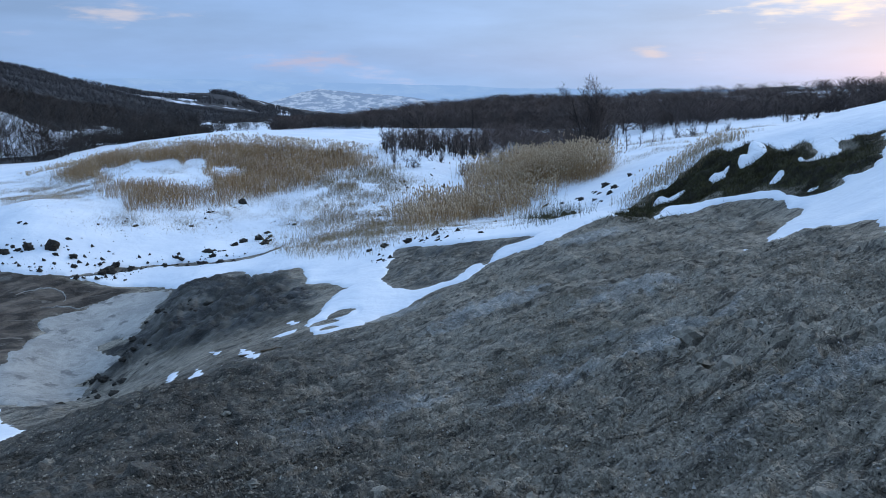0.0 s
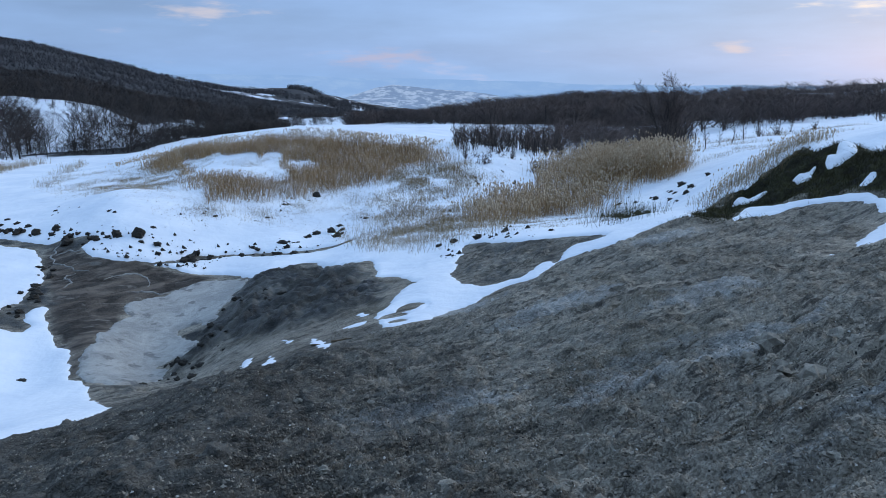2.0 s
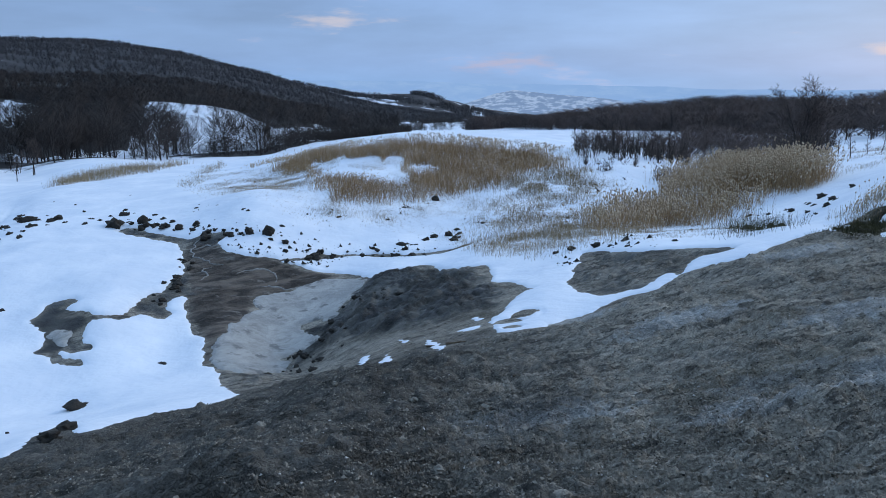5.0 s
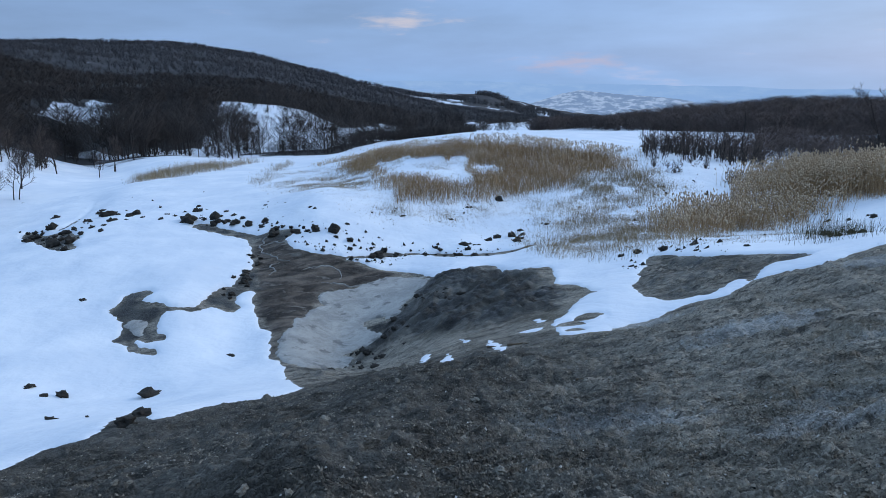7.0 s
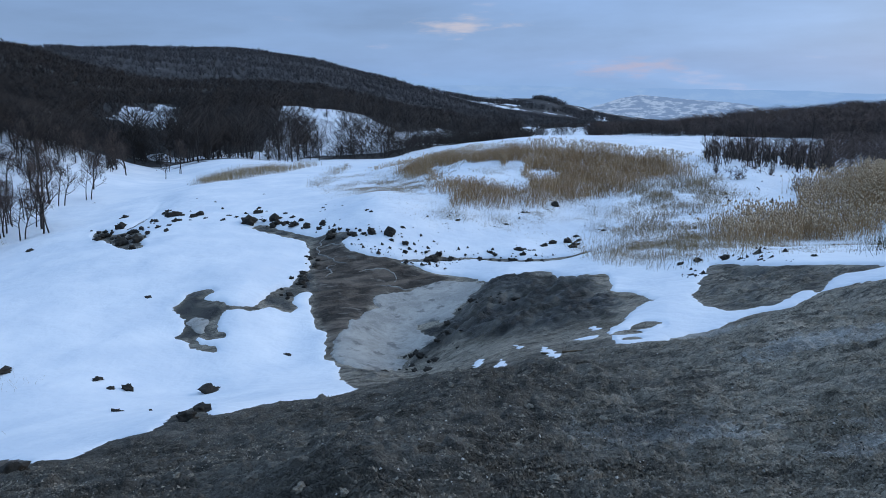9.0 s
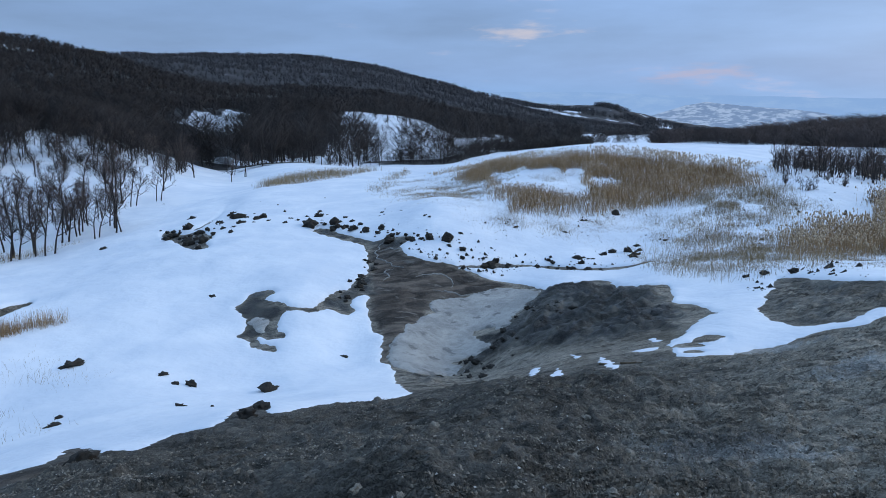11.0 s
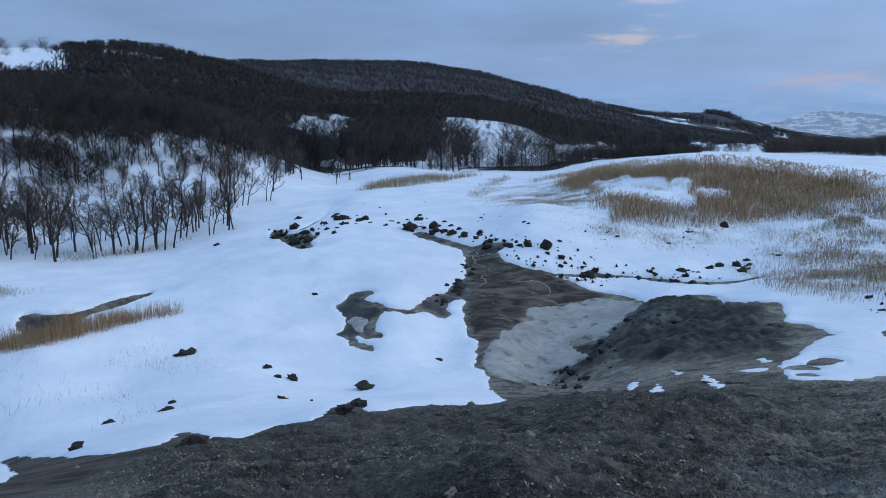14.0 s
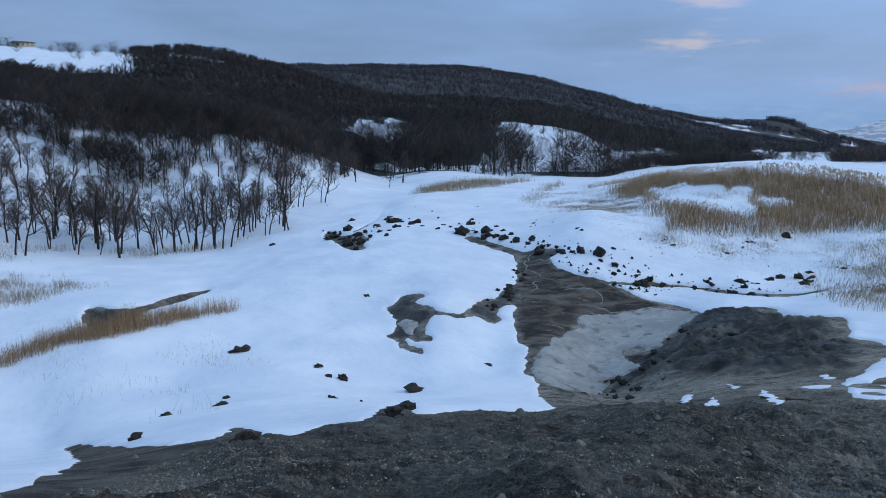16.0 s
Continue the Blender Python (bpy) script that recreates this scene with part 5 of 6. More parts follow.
def patch_spots(rng, n, ring, thin=None, fuzz=0.9):
    ring_ = np.array(ring)
    lo, hi = ring_.min(0) - 1, ring_.max(0) + 1
    out = np.zeros((0, 2))
    while len(out) < n:
        p = rng.uniform(lo, hi, (3 * n, 2))
        s = inside(p[:, 0], p[:, 1], ring, 2)
        keep = s + 1.1 * fbm(p[:, 0], p[:, 1], 2.4, 3, 91) + rng.uniform(-fuzz, fuzz, len(s)) > 0.25 * fuzz
        if thin is not None:
            keep &= thin(p[:, 0], p[:, 1])
        out = np.concatenate([out, p[keep]])
    return out[:n]


def polar_ring(*pts):
    return [at(b, r) for b, r in pts]


REED_BED = [(-29.98, 53.58), (-28.13, 56.88), (-24.87, 56.29), (-21.73, 53.67), (-20.52, 55.77), (-17.34, 56.69), (-15.07, 57.39), (-12.67, 57.52), (-10.30, 57.59), (-7.80, 56.52), (-5.72, 54.05), (-4.55, 50.65), (-6.86, 49.88), (-8.68, 48.66), (-8.96, 45.97), (-10.68, 45.06), (-12.35, 44.02), (-13.52, 42.79), (-14.83, 42.10), (-16.23, 40.73), (-17.11, 39.21), (-17.70, 38.46), (-19.44, 41.48), (-21.44, 44.90), (-25.24, 50.93), (-27.68, 51.25)]
REED_GULLY = [(-2.69, 34.78), (-1.90, 36.26), (-0.80, 40.63), (0.59, 45.11), (1.86, 50.00), (3.58, 51.66), (5.14, 55.06), (6.51, 55.48), (7.63, 53.95), (9.38, 54.09), (10.96, 49.46), (10.35, 44.66), (9.23, 40.68), (8.38, 40.43), (6.95, 41.69), (6.33, 38.73), (5.17, 35.88), (3.53, 37.20), (2.86, 36.32), (1.05, 35.50), (-0.67, 34.19), (-1.70, 32.20)]
REED_FRINGE = [(-34.49, 57.54), (-32.98, 59.05), (-29.12, 60.74), (-23.23, 57.45), (-20.36, 58.20), (-15.84, 60.33), (-11.20, 62.61), (-5.79, 58.83), (-4.92, 54.59), (-10.34, 57.83), (-15.01, 57.17), (-19.34, 55.25), (-24.31, 55.00), (-29.25, 54.24)]
STRAW_BANK = polar_ring((31.8, 62.3), (28.2, 65.8), (21.2, 56.5), (4.3, 60.7), (2.0, 45.3), (-0.8, 39.2), (-8.2, 34.4), (-4.5, 27.6), (4.0, 30.8), (10.5, 35.0), (14.1, 38.6), (18.4, 41.0), (24.5, 40.0), (27.5, 40.9), (31.3, 45.3))
DITCH_REEDS = [(-27.15, 6.66), (-27.17, 7.53), (-27.45, 8.99), (-26.68, 9.93), (-26.43, 11.11), (-26.73, 12.16), (-27.11, 13.56), (-26.81, 15.22), (-26.64, 16.10), (-27.68, 15.74), (-28.07, 14.07), (-27.68, 12.86), (-26.98, 11.36), (-26.93, 10.47), (-28.00, 9.40), (-28.48, 8.15), (-28.05, 6.92)]
blades("reed_bed", "dense dry brown reeds standing on the snowy bank", patch_spots(rng, 36000, REED_BED, lambda x, y: (inside(x, y, FIELD_GAP) < -0.25) & (fbm(x, y, 3.0, 4, 95) > -0.30), 1.1), 0.72, 0.022, REED, rng, 0.42, (0.13, 0.10))
blades("reed_fringe", "thin pale reeds with plumes along the crest", patch_spots(rng, 3600, REED_FRINGE, lambda x, y: fbm(x, y, 2.0, 3, 96) > -0.15, 1.8), 0.42, 0.012, STRAW, rng, 0.25, (0.15, 0.7))
blades("reed_gully", "tall golden reeds with plumes in the gully", patch_spots(rng, 15000, REED_GULLY, lambda x, y: fbm(x, y, 2.2, 4, 97) > -0.16, 1.2), 1.05, 0.018, REED, rng, 0.38, (0.16, 0.34))
blades("bank_straw", "thin pale straw poking through the snow", patch_spots(rng, 115000, STRAW_BANK, lambda x, y: fbm(x, y, 2.6, 5, 99) + 0.25 * fbm(x, y, 0.5, 2, 101) > -0.24, 2.4), 0.20, 0.013, STRAW, rng, 0.7, None, "dry grass")
REED_STRIP = [(-46.74, 45.90), (-55.30, 58.18), (-53.31, 61.82), (-52.94, 65.54), (-48.93, 64.70), (-50.67, 72.25), (-45.67, 60.38), (-46.08, 56.10), (-46.51, 52.17), (-45.18, 46.72)]
REED_ARC = [(-33.70, 46.67), (-36.24, 51.05), (-39.75, 57.92), (-43.32, 66.42), (-41.36, 64.75), (-37.19, 55.50), (-33.86, 48.84), (-32.14, 45.27)]
blades("reed_strip", "low yellow reeds along the valley bend", patch_spots(rng, 4200, REED_STRIP, None, 0.7), 0.7, 0.022, STRAW, rng, 0.3)
blades("reed_arc", "thin line of straw curving over the bank", patch_spots(rng, 1100, REED_ARC, None, 1.1), 0.45, 0.016, STRAW, rng, 0.4)
blades("ditch_reeds", "short brown reeds along the meltwater ditch", patch_spots(rng, 7500, DITCH_REEDS, None, 0.4), 0.62, 0.010, REED, rng, 0.16)
TUFTS = [(-19.86, 9.34), (-23.52, 11.00), (-22.24, 11.93), (-23.86, 12.51), (-21.71, 7.64), (-21.57, 8.71), (-20.78, 12.06), (-26.04, 7.90), (-16.54, 8.17), (-24.75, 8.18)]
blades("flat_tufts", "sparse dry grass stalks in the snow", np.concatenate([np.array(p) + rng.normal(0, 0.32 + 0.25 * (k > 2), (46, 2)) for k, p in enumerate(TUFTS)]), 0.36, 0.007, STRAW, rng, 0.55, None, "dry grass")
blades("ditch_brush", "matted brown grass above the ditch", patch_spots(rng, 5200, polar_ring((69.5, 38), (75, 36.5), (81, 37), (81, 46), (75, 45), (70, 42)), lambda x, y: fbm(x, y, 2.5, 3, 109) > -0.1), 0.4, 0.014, STRAW, rng, 0.6, None, "dry grass")
blades("grove_grass", "brown dry grass at the foot of the trees", patch_spots(rng, 2600, polar_ring((80, 47), (72, 50), (66, 51), (60, 52.5), (57, 55), (62, 56), (72, 55), (80, 54)), lambda x, y: fbm(x, y, 3.5, 3, 107) > 0.08), 0.5, 0.016, STRAW, rng, 0.4, None, "dry grass")
blades("bank_turf", "dark winter grass matted on the bank", patch_spots(rng, 14000, GRASS_BANK, lambda x, y: snow_margin(x, y) < 0.02), 0.16, 0.016, TURF, rng, 0.9, None, "grass")
blades("field_stalks", "sparse dark stalks on the snow field", patch_spots(rng, 4500, polar_ring((-12.5, 40), (-18, 40), (-22, 52), (-26, 75), (-18, 72), (-13, 62)), lambda x, y: fbm(x, y, 3.0, 3, 105) > 0.05), 0.35, 0.014, STRAW, rng, 0.4, None, "dry grass")
BANK_STRAW = polar_ring((-15, 26.5), (-17, 27.5), (-20, 29.5), (-22.5, 31), (-22, 33), (-18.5, 31.5), (-14.5, 28.5))
blades("bank_edge_straw", "pale tall grass along the edge of the bank", patch_spots(rng, 1900, BANK_STRAW), 0.5, 0.012, STRAW, rng, 0.35, (0.1, 0.2), "dry grass")

BED_SKIRT = [(-8.76, 45.00), (-8.68, 48.66), (-6.86, 49.88), (-4.55, 50.65), (-3.14, 47.69), (-2.70, 44.02), (-3.98, 41.37), (-6.13, 42.34), (-8.49, 43.61)]
LOW_SKIRT = [(-7.88, 34.22), (-7.65, 37.72), (-5.73, 37.58), (-3.55, 37.17), (-1.79, 37.33), (-0.96, 34.45), (-1.96, 31.19), (-3.16, 30.75), (-4.62, 30.40), (-6.16, 30.35)]
LEFT_SKIRT = [(-34.84, 47.84), (-37.14, 57.99), (-29.82, 53.29), (-24.32, 49.03), (-19.44, 41.48), (-19.57, 38.87), (-22.91, 38.63), (-27.04, 40.59)]
UNDER_SKIRT = [(-18.12, 37.37), (-17.74, 38.97), (-14.79, 41.99), (-8.74, 44.86), (-7.54, 42.39), (-8.58, 40.56), (-13.73, 38.91), (-16.61, 36.37)]
blades("bed_skirt", "thin grey-brown reeds thinning out over bank snow", patch_spots(rng, 7500, BED_SKIRT, lambda x, y: fbm(x, y, 1.6, 4, 161) > -0.15, 1.4), 0.5, 0.012, STRAW, rng, 0.4, None, "reeds")
blades("low_skirt", "fine golden grass over the lower bank snow", patch_spots(rng, 8000, LOW_SKIRT, lambda x, y: fbm(x, y, 1.4, 4, 163) > -0.15, 1.2), 0.28, 0.011, STRAW, rng, 0.5, None, "dry grass")
blades("left_skirt", "sparse pale straw fading into the bank snow", patch_spots(rng, 7000, LEFT_SKIRT, lambda x, y: fbm(x, y, 1.8, 4, 165) > -0.12, 1.8), 0.26, 0.015, STRAW, rng, 0.5, None, "dry grass")
blades("under_skirt", "short straw tips below the reed bed", patch_spots(rng, 5500, UNDER_SKIRT, lambda x, y: fbm(x, y, 1.5, 4, 167) > -0.1, 1.2), 0.22, 0.013, STRAW, rng, 0.6, None, "dry grass")
BANK_VEIL = polar_ring((13.1, 39.7), (11.3, 32.8), (8.0, 29.3), (3.7, 28.5), (0.5, 32.9), (-1.8, 39.3), (3.3, 38.8), (5.1, 43.7), (9.8, 44.8))
blades("bank_veil", "hazy veil of golden grass over the lower bank", patch_spots(rng, 11000, BANK_VEIL, lambda x, y: fbm(x, y, 1.3, 4, 113) > -0.22, 1.8), 0.42, 0.013, STRAW, rng, 0.5, (0.07, 0.2), "dry grass")
blades("gully_brush", "dark olive grass clump at the gully mouth", patch_spots(rng, 1100, polar_ring((-7.9, 25.1), (-9.8, 25.7), (-10.1, 33.8), (-8.0, 37.3), (-7.4, 34.1)), None, 1.4), 0.6, 0.011, TURF, rng, 0.4, None, "dry grass")
blades("reed_clump", "tall golden reeds with plumes in the gully", patch_spots(rng, 6500, polar_ring((-4.8, 44.4), (-9.9, 40.7), (-12.9, 40.0), (-12.6, 43.3), (-9.0, 45.3), (-5.5, 46.6)), None, 1.2), 1.5, 0.010, REED, rng, 0.3, (0.15, 0.5))



# ---- far hills: backdrop strips beyond the valley, haze glowing in their colour ----
def strip(name, label, bearings, dist, top, bottom, material):
    """A curved far range whose skyline runs through the given heights."""
    b = np.linspace(bearings[0], bearings[-1], 260)
    crest = np.interp(b, bearings, top) + dist * 0.0028 * fbm(b * 1.0, b * 0 + 3.0, 3.0, 4, 111)
    rows = 14
    u = np.linspace(0, 1, rows)[:, None]
    r = dist + (1 - u) * -0.12 * dist + 0 * b[None, :]
    z = bottom + (crest[None, :] - bottom) * u ** 1.3
    x, y = -np.sin(np.radians(b))[None, :] * r, np.cos(np.radians(b))[None, :] * r
    ob = new(name, mesh_of(name, np.stack([x, y, z], -1).reshape(-1, 3), face_grid(rows, len(b)), material))
    return tagged(ob, label, "far hills", kind="structure")


strip("backdrop_hill", "far hill with snowy fields, blue haze painted in", (-2, 0.7, 2.3, 5.5, 8.3, 9.7, 11.1, 12.9, 15, 17), 2900, (-104, -81, -61, -50, -37, -28, -35, -66, -100, -140), -170, HAZE_NEAR)
strip("backdrop_mountains", "faint snowy mountains with haze painted into their colour", (-40, -20, -5, 0, 8, 14, 19, 24, 30, 40, 60, 82), 4600, (-60, -50, -45, -30, -15, 0, 10, 10, 5, 0, 0, 0), -260, HAZE_FAR)


# ---- stones and clods ----
def lump(rng, flat=0.7, rough=0.28, jag=0.0):
    """An irregular stone about one unit across, its foot at zero."""
    bm = bmesh.new()
    bmesh.ops.create_icosphere(bm, subdivisions=3 if jag > 0.3 else 2, radius=0.5)
    seed = Vector(rng.uniform(-50, 50, 3))
    sx, sy = rng.uniform(0.75, 1.2), rng.uniform(0.6, 1.0)
    for v in bm.verts:
        k = 1 + rough * noise.noise(v.co * 2.6 + seed) * 2 + jag * noise.noise(v.co * 6 + seed) + 0.5 * jag * noise.noise(v.co * 13 + seed)
        v.co = Vector((v.co.x * sx * k, v.co.y * sy * k, v.co.z * flat * k))
    low = min(v.co.z for v in bm.verts)
    for v in bm.verts:
        v.co.z -= low * 0.7
    return bm


def linked(bm, name, material, smooth_shade=False):
    me = bpy.data.meshes.new(name)
    bm.to_mesh(me)
    bm.free()
    me.materials.append(material)
    for p in me.polygons:
        p.use_smooth = smooth_shade
    return me


rng2 = np.random.default_rng(11)
STONES = [linked(lump(rng2, 0.7, 0.34, jag=0.3), "stone", STONE) for _ in range(7)]
CLODS = [linked(lump(rng2, rng2.uniform(0.6, 1.0), 0.45, jag=0.55), "clod", CLOD, True) for _ in range(10)]


def settle(name, meshes, spots, label, category, group, rng, sink=0.12, low=1.0):
    """One object a lump: (x, y, size) places, sunk a little into what lies below."""
    z = on_ground([s[0] for s in spots], [s[1] for s in spots])
    for (x, y, size), h in zip(spots, z):
        ob = new(name, meshes[int(rng.integers(len(meshes)))])
        k = size * rng.uniform(0.9, 1.1)
        ob.matrix_basis = pose(x, y, h - sink * size, rng.uniform(-14, 14), rng.uniform(-14, 14), rng.uniform(0, 360)) @ Matrix.Diagonal((k, k, k * low * rng.uniform(0.8, 1.1), 1))
        tagged(ob, label, category, group)


def along(rng, n, pts, off, lo, hi):
    """Places strewn along a line in plan."""
    pts = np.array(pts, float)
    seg = np.linalg.norm(np.diff(pts, axis=0), axis=1)
    cum = np.concatenate([[0], np.cumsum(seg)])
    u = rng.uniform(0, cum[-1], n)
    x, y = np.interp(u, cum, pts[:, 0]), np.interp(u, cum, pts[:, 1])
    s = lo + (hi - lo) * rng.uniform(0, 1, n) ** 2.5
    return [(a + rng.normal(0, off), b + rng.normal(0, off), k) for a, b, k in zip(x, y, s)]


BROOK_EDGE = polar_ring((52.4, 50.4), (49.7, 44.4), (46.9, 50.5), (43.7, 47.1), (41.4, 46.5), (38.6, 43.4), (35.8, 40.5), (33.0, 37.8), (29.8, 36.5))
BROOK_RIGHT_EDGE = polar_ring((28.8, 35.2), (26.1, 35.5), (22.3, 35.7), (19.5, 35.4), (15.2, 37.6), (12.9, 37.1))
def off_pool(spots):
    d = inside(np.array([p[0] for p in spots]), np.array([p[1] for p in spots]), POOL_RING)
    return [p for p, k in zip(spots, d) if k < -0.15]


ROCKS_BEND = [(-35.63, 33.63, 0.71), (-33.60, 32.05, 0.60), (-37.80, 35.40, 0.42), (-33.49, 33.33, 0.61), (-33.45, 33.95, 0.61), (-32.27, 33.18, 0.37), (-32.95, 32.47, 0.30), (-30.75, 33.04, 0.36), (-30.66, 34.05, 0.30), (-29.12, 33.58, 0.86), (-30.36, 35.88, 0.53), (-31.41, 37.26, 0.31), (-30.14, 36.52, 0.19), (-28.10, 35.90, 0.22), (-26.89, 34.94, 0.28), (-25.64, 33.31, 0.47), (-25.71, 34.26, 0.28), (-26.37, 33.69, 0.28), (-25.44, 35.06, 0.14), (-24.47, 33.17, 0.33), (-23.38, 32.79, 0.29), (-23.30, 33.23, 0.23), (-22.14, 32.40, 0.32), (-21.73, 32.36, 0.25), (-21.07, 32.20, 0.25), (-21.78, 31.61, 0.37), (-19.22, 31.70, 0.54), (-18.22, 31.85, 0.30), (-17.87, 31.43, 0.23), (-18.16, 33.20, 0.24)]
ROCKS_STREAM = [(-33.99, 36.55, 0.24), (-36.73, 38.86, 0.17), (-35.75, 43.13, 0.18), (-39.11, 39.43, 0.22), (-27.71, 34.83, 0.18), (-27.84, 36.36, 0.15), (-26.22, 37.69, 0.15), (-21.94, 35.57, 0.10), (-25.48, 36.02, 0.11), (-40.86, 27.14, 0.47), (-41.06, 34.44, 0.43), (-51.95, 40.80, 0.27), (-32.38, 30.02, 0.43), (-33.22, 31.07, 0.33), (-32.76, 28.22, 0.56), (-33.52, 27.71, 0.63), (-31.52, 26.69, 0.47), (-37.23, 29.83, 0.38)]
ROCKS_BANK = [(-21.16, 34.45, 0.26), (-20.74, 34.22, 0.19), (-18.54, 32.10, 0.18), (-17.91, 31.50, 0.23), (-17.19, 31.64, 0.41), (-16.42, 36.75, 0.23), (-13.23, 33.76, 0.26), (-12.87, 33.50, 0.17), (-11.83, 34.30, 0.41), (-11.39, 33.44, 0.23), (-10.62, 36.38, 0.43), (-9.81, 36.61, 0.55), (-9.23, 35.38, 0.41), (-9.59, 37.64, 0.31), (-15.51, 31.38, 0.56), (-15.63, 30.98, 0.34), (-8.28, 38.38, 0.25), (-12.32, 42.94, 0.36), (-13.79, 40.69, 0.21), (-19.27, 32.52, 0.15), (-20.04, 31.84, 0.12), (-11.56, 32.61, 0.39), (-10.65, 32.57, 0.33), (-13.55, 32.96, 0.23)]
ROCKS_LIP = [(-1.44, 28.43, 0.32), (-2.51, 28.97, 0.33), (-3.08, 28.75, 0.23), (1.44, 26.01, 0.17)]
settle("soil_clod", CLODS, [(x, y, 1.12 * k) for x, y, k in ROCKS_BEND + ROCKS_STREAM], "large dark clod heaped beside the snowy brook", "clod", "clods along the brook", rng2)
settle("soil_clod", CLODS, [(x, y, 1.12 * k) for x, y, k in ROCKS_BANK + ROCKS_LIP], "dark soil clod bared on the snowy bank", "clod", "clods along the brook", rng2)
settle("soil_clod", CLODS, along(rng2, 110, BROOK_EDGE, 0.4, 0.12, 0.55), "dark soil clod bared beside the snowy brook", "clod", "clods along the brook", rng2)
settle("soil_clod", CLODS, along(rng2, 30, BROOK_RIGHT_EDGE, 0.25, 0.10, 0.5), "dark soil clod bared beside the snowy brook", "clod", "clods along the brook", rng2)
BANK_DOTS = [(*at(b, r), s) for b, r, s in zip(rng2.uniform(10, 36, 50), rng2.uniform(38, 48, 50), rng2.uniform(0.06, 0.20, 50))]
settle("soil_clod", CLODS, BANK_DOTS, "small dark clod showing through bank snow", "clod", "clods on the bank", rng2)
settle("mud_mound", CLODS, along(rng2, 26, polar_ring((38.7, 29.3), (37.5, 31.5), (36.3, 33.7), (36.0, 35.6)), 0.22, 0.12, 0.5), "dark wet mud mound beside the thaw channel", "clod", "mounds by the channel", rng2, 0.2, 0.8)
settle("mud_mound", CLODS, off_pool(along(rng2, 60, polar_ring((22.5, 28.6), (23.3, 25.7), (25.5, 25.1), (26.5, 23.1), (29.4, 23.0), (30.9, 21.4)), 0.9, 0.10, 0.36)), "dark wet mud lump at the pool edge", "clod", "lumps by the pool", rng2, 0.15, 0.8)
GULLY_DOTS = along(rng2, 40, polar_ring((-6.8, 34.0), (-10.0, 28.7), (-12.3, 32.3), (-11.8, 37.4), (-14.0, 35.1)), 0.8, 0.12, 0.45)
settle("soil_clod", CLODS, GULLY_DOTS, "dark clod in the thawing gully snow", "clod", "clods in the gully", rng2)
FLAT_ROCKS = [(-22.37, 13.16, 0.67), (-18.79, 13.99, 0.30), (-17.66, 13.58, 0.22), (-17.33, 13.86, 0.36), (-13.17, 11.09, 0.12), (-14.26, 11.00, 0.26), (-16.42, 8.97, 0.33), (-17.46, 9.72, 0.23), (-16.99, 7.70, 0.24), (-13.33, 5.33, 0.21), (-15.14, 18.87, 0.33), (-15.02, 14.89, 0.51), (-8.85, 8.10, 0.39), (-9.44, 9.05, 0.36), (-8.70, 5.00, 0.40), (-23.97, 20.79, 0.31)]
settle("mud_lump", CLODS, FLAT_ROCKS, "brown mud lump thawed out of the flat snow", "clod", "lumps on the snow flat", rng2, 0.13, 0.75)
BOULDERS = [(2.40, 5.48, 0.32), (2.20, 5.63, 0.18), (2.93, 6.03, 0.17), (3.66, 5.50, 0.24), (2.99, 6.40, 0.22), (2.46, 6.64, 0.24), (2.22, 6.43, 0.18), (2.96, 4.45, 0.09), (-1.68, 6.26, 0.15), (0.06, 12.58, 0.15), (1.79, 2.89, 0.14), (-1.49, 6.86, 0.19), (-1.62, 6.12, 0.14), (3.13, 5.84, 0.16), (0.79, 5.09, 0.10)]
settle("boulder", STONES, BOULDERS, "pale grey boulder lying on the mud slope", "stone", "boulders on the slope", rng2)
loose = [(*at(b, r), s) for b, r, s in zip(rng2.uniform(-37, 76, 420), np.exp(rng2.uniform(math.log(3.2), math.log(17), 420)), 0.035 + 0.10 * rng2.uniform(0, 1, 420) ** 4)]
loose = [p for p in loose if snow_margin(np.array([p[0]]), np.array([p[1]]))[0] < -0.2]
settle("loose_stone", STONES, loose, "small rough stone lying on the crumbled mud", "stone", "loose stones on the mud", rng2, 0.2)


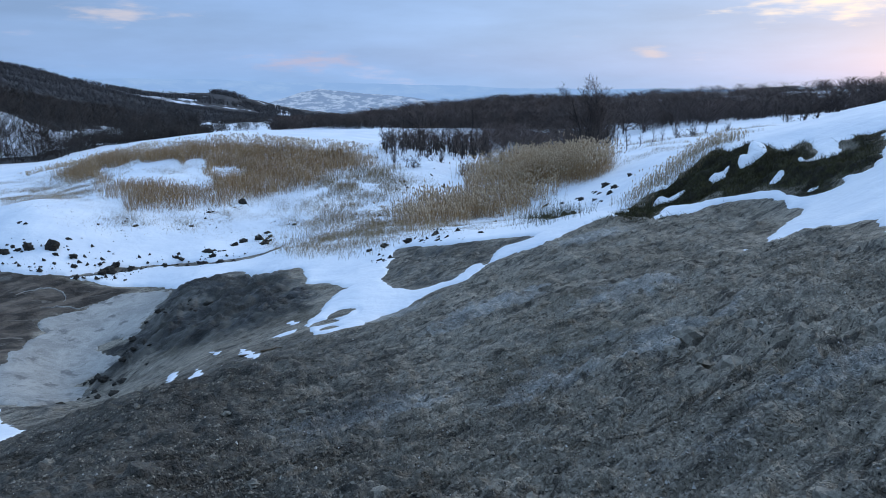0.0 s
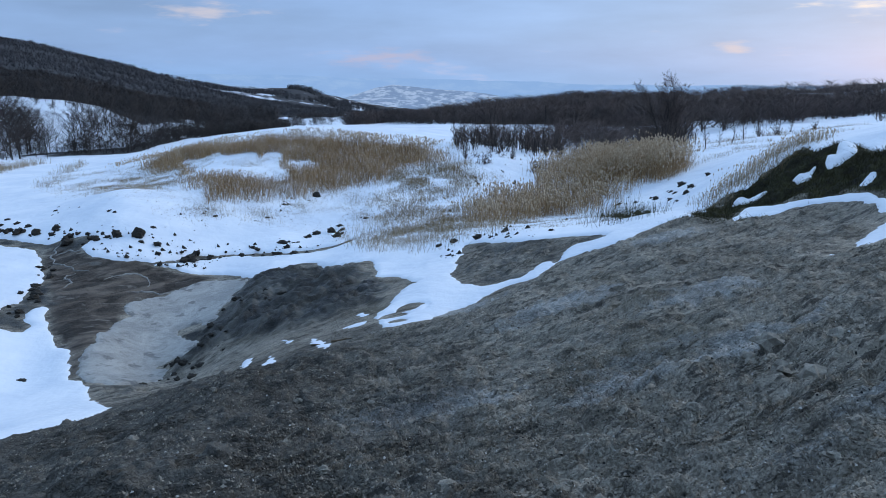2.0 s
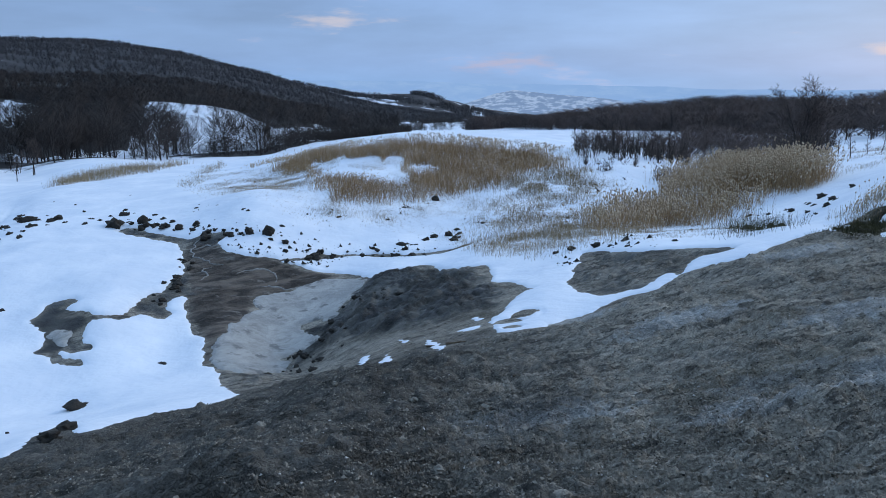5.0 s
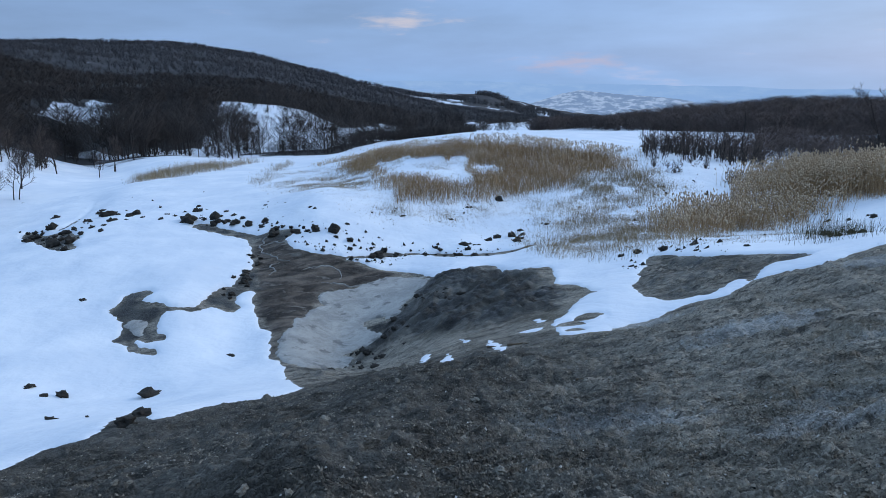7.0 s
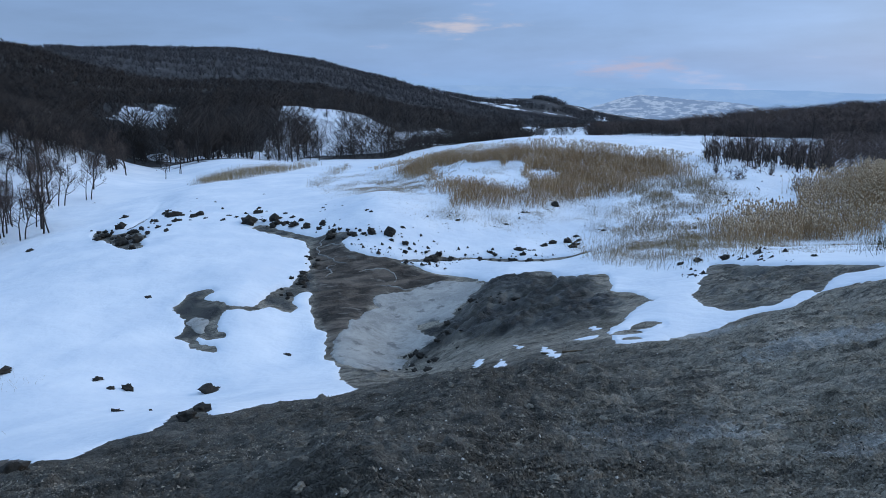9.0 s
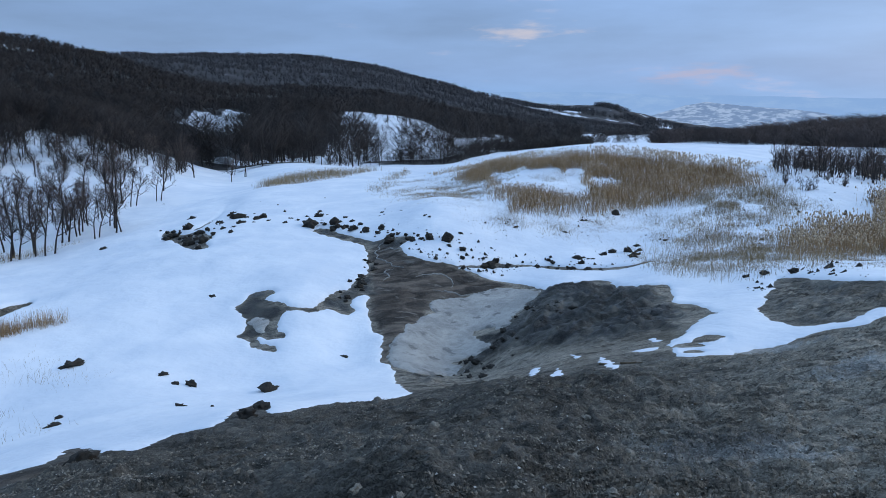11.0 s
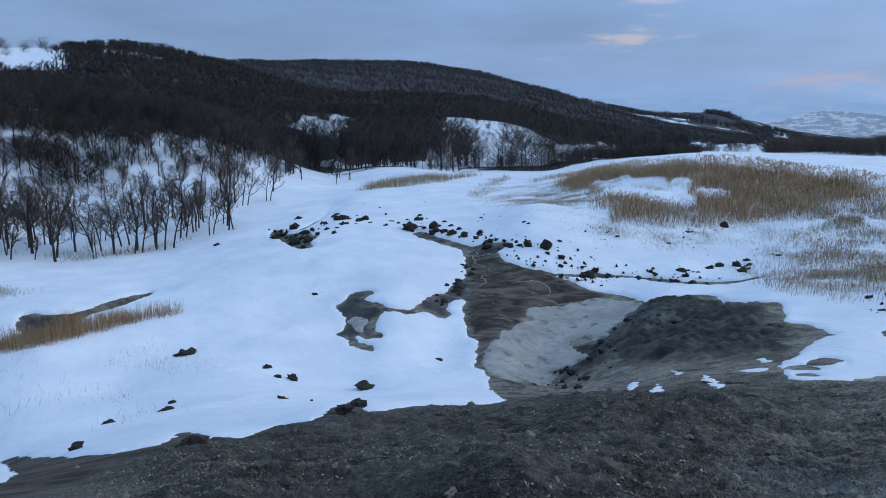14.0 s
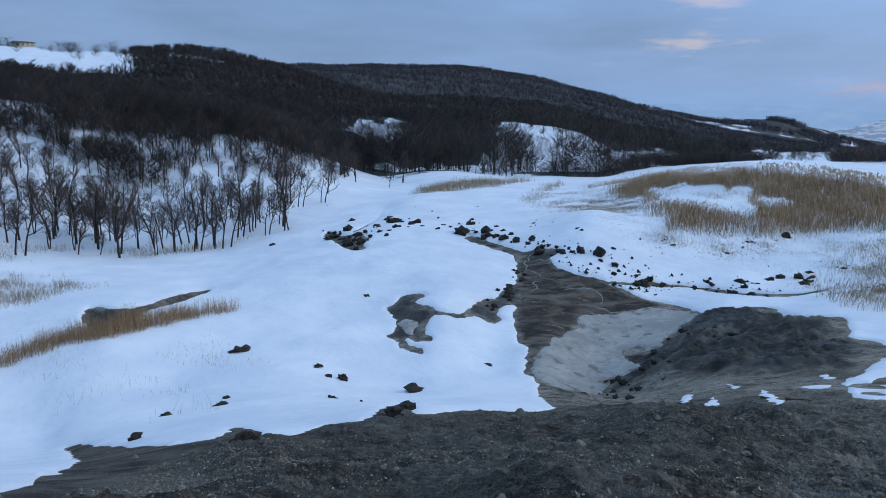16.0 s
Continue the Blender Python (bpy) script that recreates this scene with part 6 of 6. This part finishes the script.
def gravel(name, label, n, r0, r1, lo, hi, rng, material, b0=-38, b1=79, on_snow=False, flake=False):
    """Countless crumbs of dried mud as uneven four-faced lumps set in the ground."""
    b, r = rng.uniform(b0, b1, 3 * n), r0 + (r1 - r0) * rng.uniform(0, 1, 3 * n) ** 1.5
    x, y = -np.sin(np.radians(b)) * r, np.cos(np.radians(b)) * r
    keep = (snow_margin(x, y) < -0.25) & (fbm(x, y, 1.3, 4, 121) + 0.22 * rng.uniform(-1, 1, len(x)) > 0.02) & (inside(x, y, POOL_RING) < -0.3) & (inside(x, y, RIM_MUD) < 0.0) & (paleness(x, y) + 1.2 * fbm(x, y, 0.7, 3, 123) < rng.uniform(-0.1, 0.5, len(x)))
    if on_snow:
        keep = (snow_margin(x, y) > 0.1) & (fbm(x, y, 2.6, 3, 127) + 0.25 * rng.uniform(-1, 1, len(x)) > 0.1)
    x, y = x[keep][:n], y[keep][:n]
    m = len(x)
    z = on_ground(x, y) if on_snow else height(x, y)
    s = lo + (hi - lo) * rng.uniform(0, 1, m) ** 5
    a = rng.normal(0.56, 0.3, m) if flake else rng.uniform(0, 6.283, m)
    axes = np.array([(1, 0, -0.2), (0, 1, -0.2), (-1, 0, -0.2), (0, -1, -0.2), (0, 0, 1)], float)
    v = axes[None] * (0.5 * s)[:, None, None] * rng.uniform(0.6, 1.15, (m, 5, 1)) * (np.array([1.7, 0.8, 0.6]) if flake else np.array([1.1, 0.9, 0.9]))
    v = v + rng.normal(0, 0.06, v.shape) * s[:, None, None]
    c, d = np.cos(a)[:, None], np.sin(a)[:, None]
    v = np.stack([c * v[..., 0] - d * v[..., 1], d * v[..., 0] + c * v[..., 1], v[..., 2]], -1)
    v[:, 4, :2] += rng.normal(0, 0.14, (m, 2)) * s[:, None]
    v += np.stack([x, y, z + 0.04 * s], -1)[:, None, :]
    tri = np.array([(0, 1, 4), (1, 2, 4), (2, 3, 4), (3, 0, 4)])
    f = (np.arange(m)[:, None, None] * 5 + tri[None]).reshape(-1, 3)
    return tagged(new(name, mesh_of(name, v.reshape(-1, 3), f, material, False)), label, "gravel", kind="stuff")


CRUMB = make_simple("mud_crumbs", (0.055, 0.049, 0.040), (0.320, 0.287, 0.237), 3.0, by="island", spread=0.8)
gravel("gravel", "crumbs of dried grey mud and grit", 170000, 3.0, 19, 0.008, 0.044, rng2, CRUMB)
gravel("bank_crumbs", "dark soil crumbs strewn over the bank snow", 900, 34, 47, 0.05, 0.36, rng2, CLOD, 5, 36, True)
gravel("gully_crumbs", "dark soil crumbs strewn in the gully snow", 520, 25, 56, 0.06, 0.55, rng2, CLOD, -11, 6, True)
gravel("mud_flakes", "flat flakes of layered mud lying along the slope", 24000, 7.0, 24, 0.010, 0.034, rng2, CRUMB, flake=True)
GRIT = make_simple("pale_grit", (0.30, 0.29, 0.27), (0.58, 0.56, 0.52), 5.0, by="island", spread=0.7)
gravel("pale_grit", "scattered pale chips among the mud crumbs", 3600, 3.0, 18, 0.012, 0.04, rng2, GRIT)


def rivulet(pts, wide, label):
    """A thread of meltwater laid over the mud."""
    pts = np.array(pts, float)
    seg = np.concatenate([[0], np.cumsum(np.linalg.norm(np.diff(pts, axis=0), axis=1))])
    u = np.linspace(0, seg[-1], 60)
    x, y = np.interp(u, seg, pts[:, 0]), np.interp(u, seg, pts[:, 1])
    x, y = x + 0.5 * fbm(u, u * 0, 1.1, 3, 131), y + 0.5 * fbm(u, u * 0 + 9, 1.1, 3, 137)
    tx, ty = np.gradient(x), np.gradient(y)
    k = np.hypot(tx, ty) + 1e-9
    w = wide * (0.6 + 0.8 * (fbm(u, u * 0 + 4, 0.8, 2, 141) + 0.5)) * np.sin(np.linspace(0.15, 3.0, 60))
    rows = []
    for s, drop in ((-1.0, -0.03), (-0.5, 0.012), (0.5, 0.012), (1.0, -0.03)):
        px, py = x - s * w * ty / k, y + s * w * tx / k
        rows.append(np.stack([px, py, height(px, py) + 0.02 + drop], -1))
    ob = new("rivulet", mesh_of("rivulet", np.concatenate(rows), face_grid(4, 60), WATER))
    tagged(ob, label, "stream", kind="structure")


rivulet([(-22.53, 31.91), (-21.67, 29.87), (-20.60, 29.07), (-19.83, 28.68), (-19.15, 28.30), (-18.80, 28.16)], 0.04, "thread of silty meltwater crossing the brown mud flat")
rivulet([(-20.06, 30.14), (-21.15, 30.40), (-21.61, 29.77)], 0.04, "thread of silty meltwater crossing the brown mud flat")
rivulet([(-17.69, 27.36), (-17.33, 28.04), (-16.79, 28.45), (-16.31, 28.41), (-15.79, 28.13), (-15.63, 27.62)], 0.04, "thread of silty meltwater crossing the brown mud flat")
rivulet([(-18.70, 26.06), (-18.67, 26.71), (-19.34, 27.32), (-19.17, 27.70)], 0.04, "thread of silty meltwater crossing the brown mud flat")
rivulet([(-14.49, 27.79), (-15.10, 27.28), (-15.58, 27.10), (-16.24, 26.69)], 0.04, "thread of silty meltwater crossing the brown mud flat")
rivulet(polar_ring((47.4, 60.2), (48.3, 53.2), (49.6, 48.3), (50.6, 45.2), (49.8, 42.1)), 0.12, "small meltwater brook between snowy banks")


def stick(spots, label):
    """A dead branch lying on the mud."""
    for b, r, length, turn in spots:
        x, y = at(b, r)
        z = float(on_ground(x, y)[0])
        pts, segs = Vector((0, 0, 0.02)), []
        for i in range(5):
            q = pts + Vector((length / 5, rng2.normal(0, 0.05) * length, rng2.normal(0, 0.012)))
            segs.append((tuple(pts), tuple(q), 0.03 * length ** 0.5 * (1 - 0.12 * i), 0.03 * length ** 0.5 * (0.88 - 0.12 * i)))
            pts = q
        v, f = tubes(segs, 6)
        ob = new("stick", mesh_of("stick", v, f, STICK))
        ob.matrix_basis = pose(x, y, z + 0.02, 0, 0, turn)
        tagged(ob, label, "stick", "dead sticks on the mud")


stick([(9.8, 9.4, 0.42, 8), (15.5, 15.8, 0.9, 20), (17.2, 16.2, 0.7, -15)], "weathered brown stick lying on dry mud")


# ---- farm houses on the skyline ----
def house(b, z, r, wide, deep, tall, label):
    x, y = at(b, r)
    base = new("farm_house")
    base.matrix_basis = pose(x, y, z, 0, 0, b + 15)

    def box(name, cx, cy, cz, sx, sy, sz, material, parent):
        bm = bmesh.new()
        bmesh.ops.create_cube(bm, size=1.0)
        for v in bm.verts:
            v.co = Vector((cx + v.co.x * sx, cy + v.co.y * sy, cz + v.co.z * sz))
        bmesh.ops.bevel(bm, geom=bm.edges[:], offset=min(sx, sy, sz) * 0.04, segments=1, affect="EDGES")
        ob = new(name, linked(bm, name, material))
        ob.parent = parent
        return ob

    wall = box("wall", 0, 0, tall / 2 - 2.5, wide, deep, tall + 5, PLASTER, base)
    for i in range(4):
        for j in range(2):
            box("window", (i - 1.5) * wide / 4.4, -deep / 2 - 0.02, tall * (0.3 + 0.4 * j), wide * 0.09, 0.12, tall * 0.18, PANE, wall)
    bm = bmesh.new()
    w, d, h = wide * 0.56, deep * 0.58, tall * 0.42
    c = [bm.verts.new(p) for p in ((-w, -d, tall), (w, -d, tall), (w, d, tall), (-w, d, tall), (-w * 0.8, 0, tall + h), (w * 0.8, 0, tall + h))]
    for q in ((0, 1, 5, 4), (2, 3, 4, 5), (1, 2, 5), (3, 0, 4), (3, 2, 1, 0)):
        bm.faces.new([c[i] for i in q])
    ob = new("roof", linked(bm, "roof", ROOF))
    ob.parent = base
    tagged(base, label, "house", "farm houses on the skyline")


house(55.2, 36.9, 560, 9, 6, 2.2, "cream farm house among skyline trees")
house(72.3, 44.9, 545, 12, 8, 2.2, "brown-roofed farm house on the snowy hilltop")
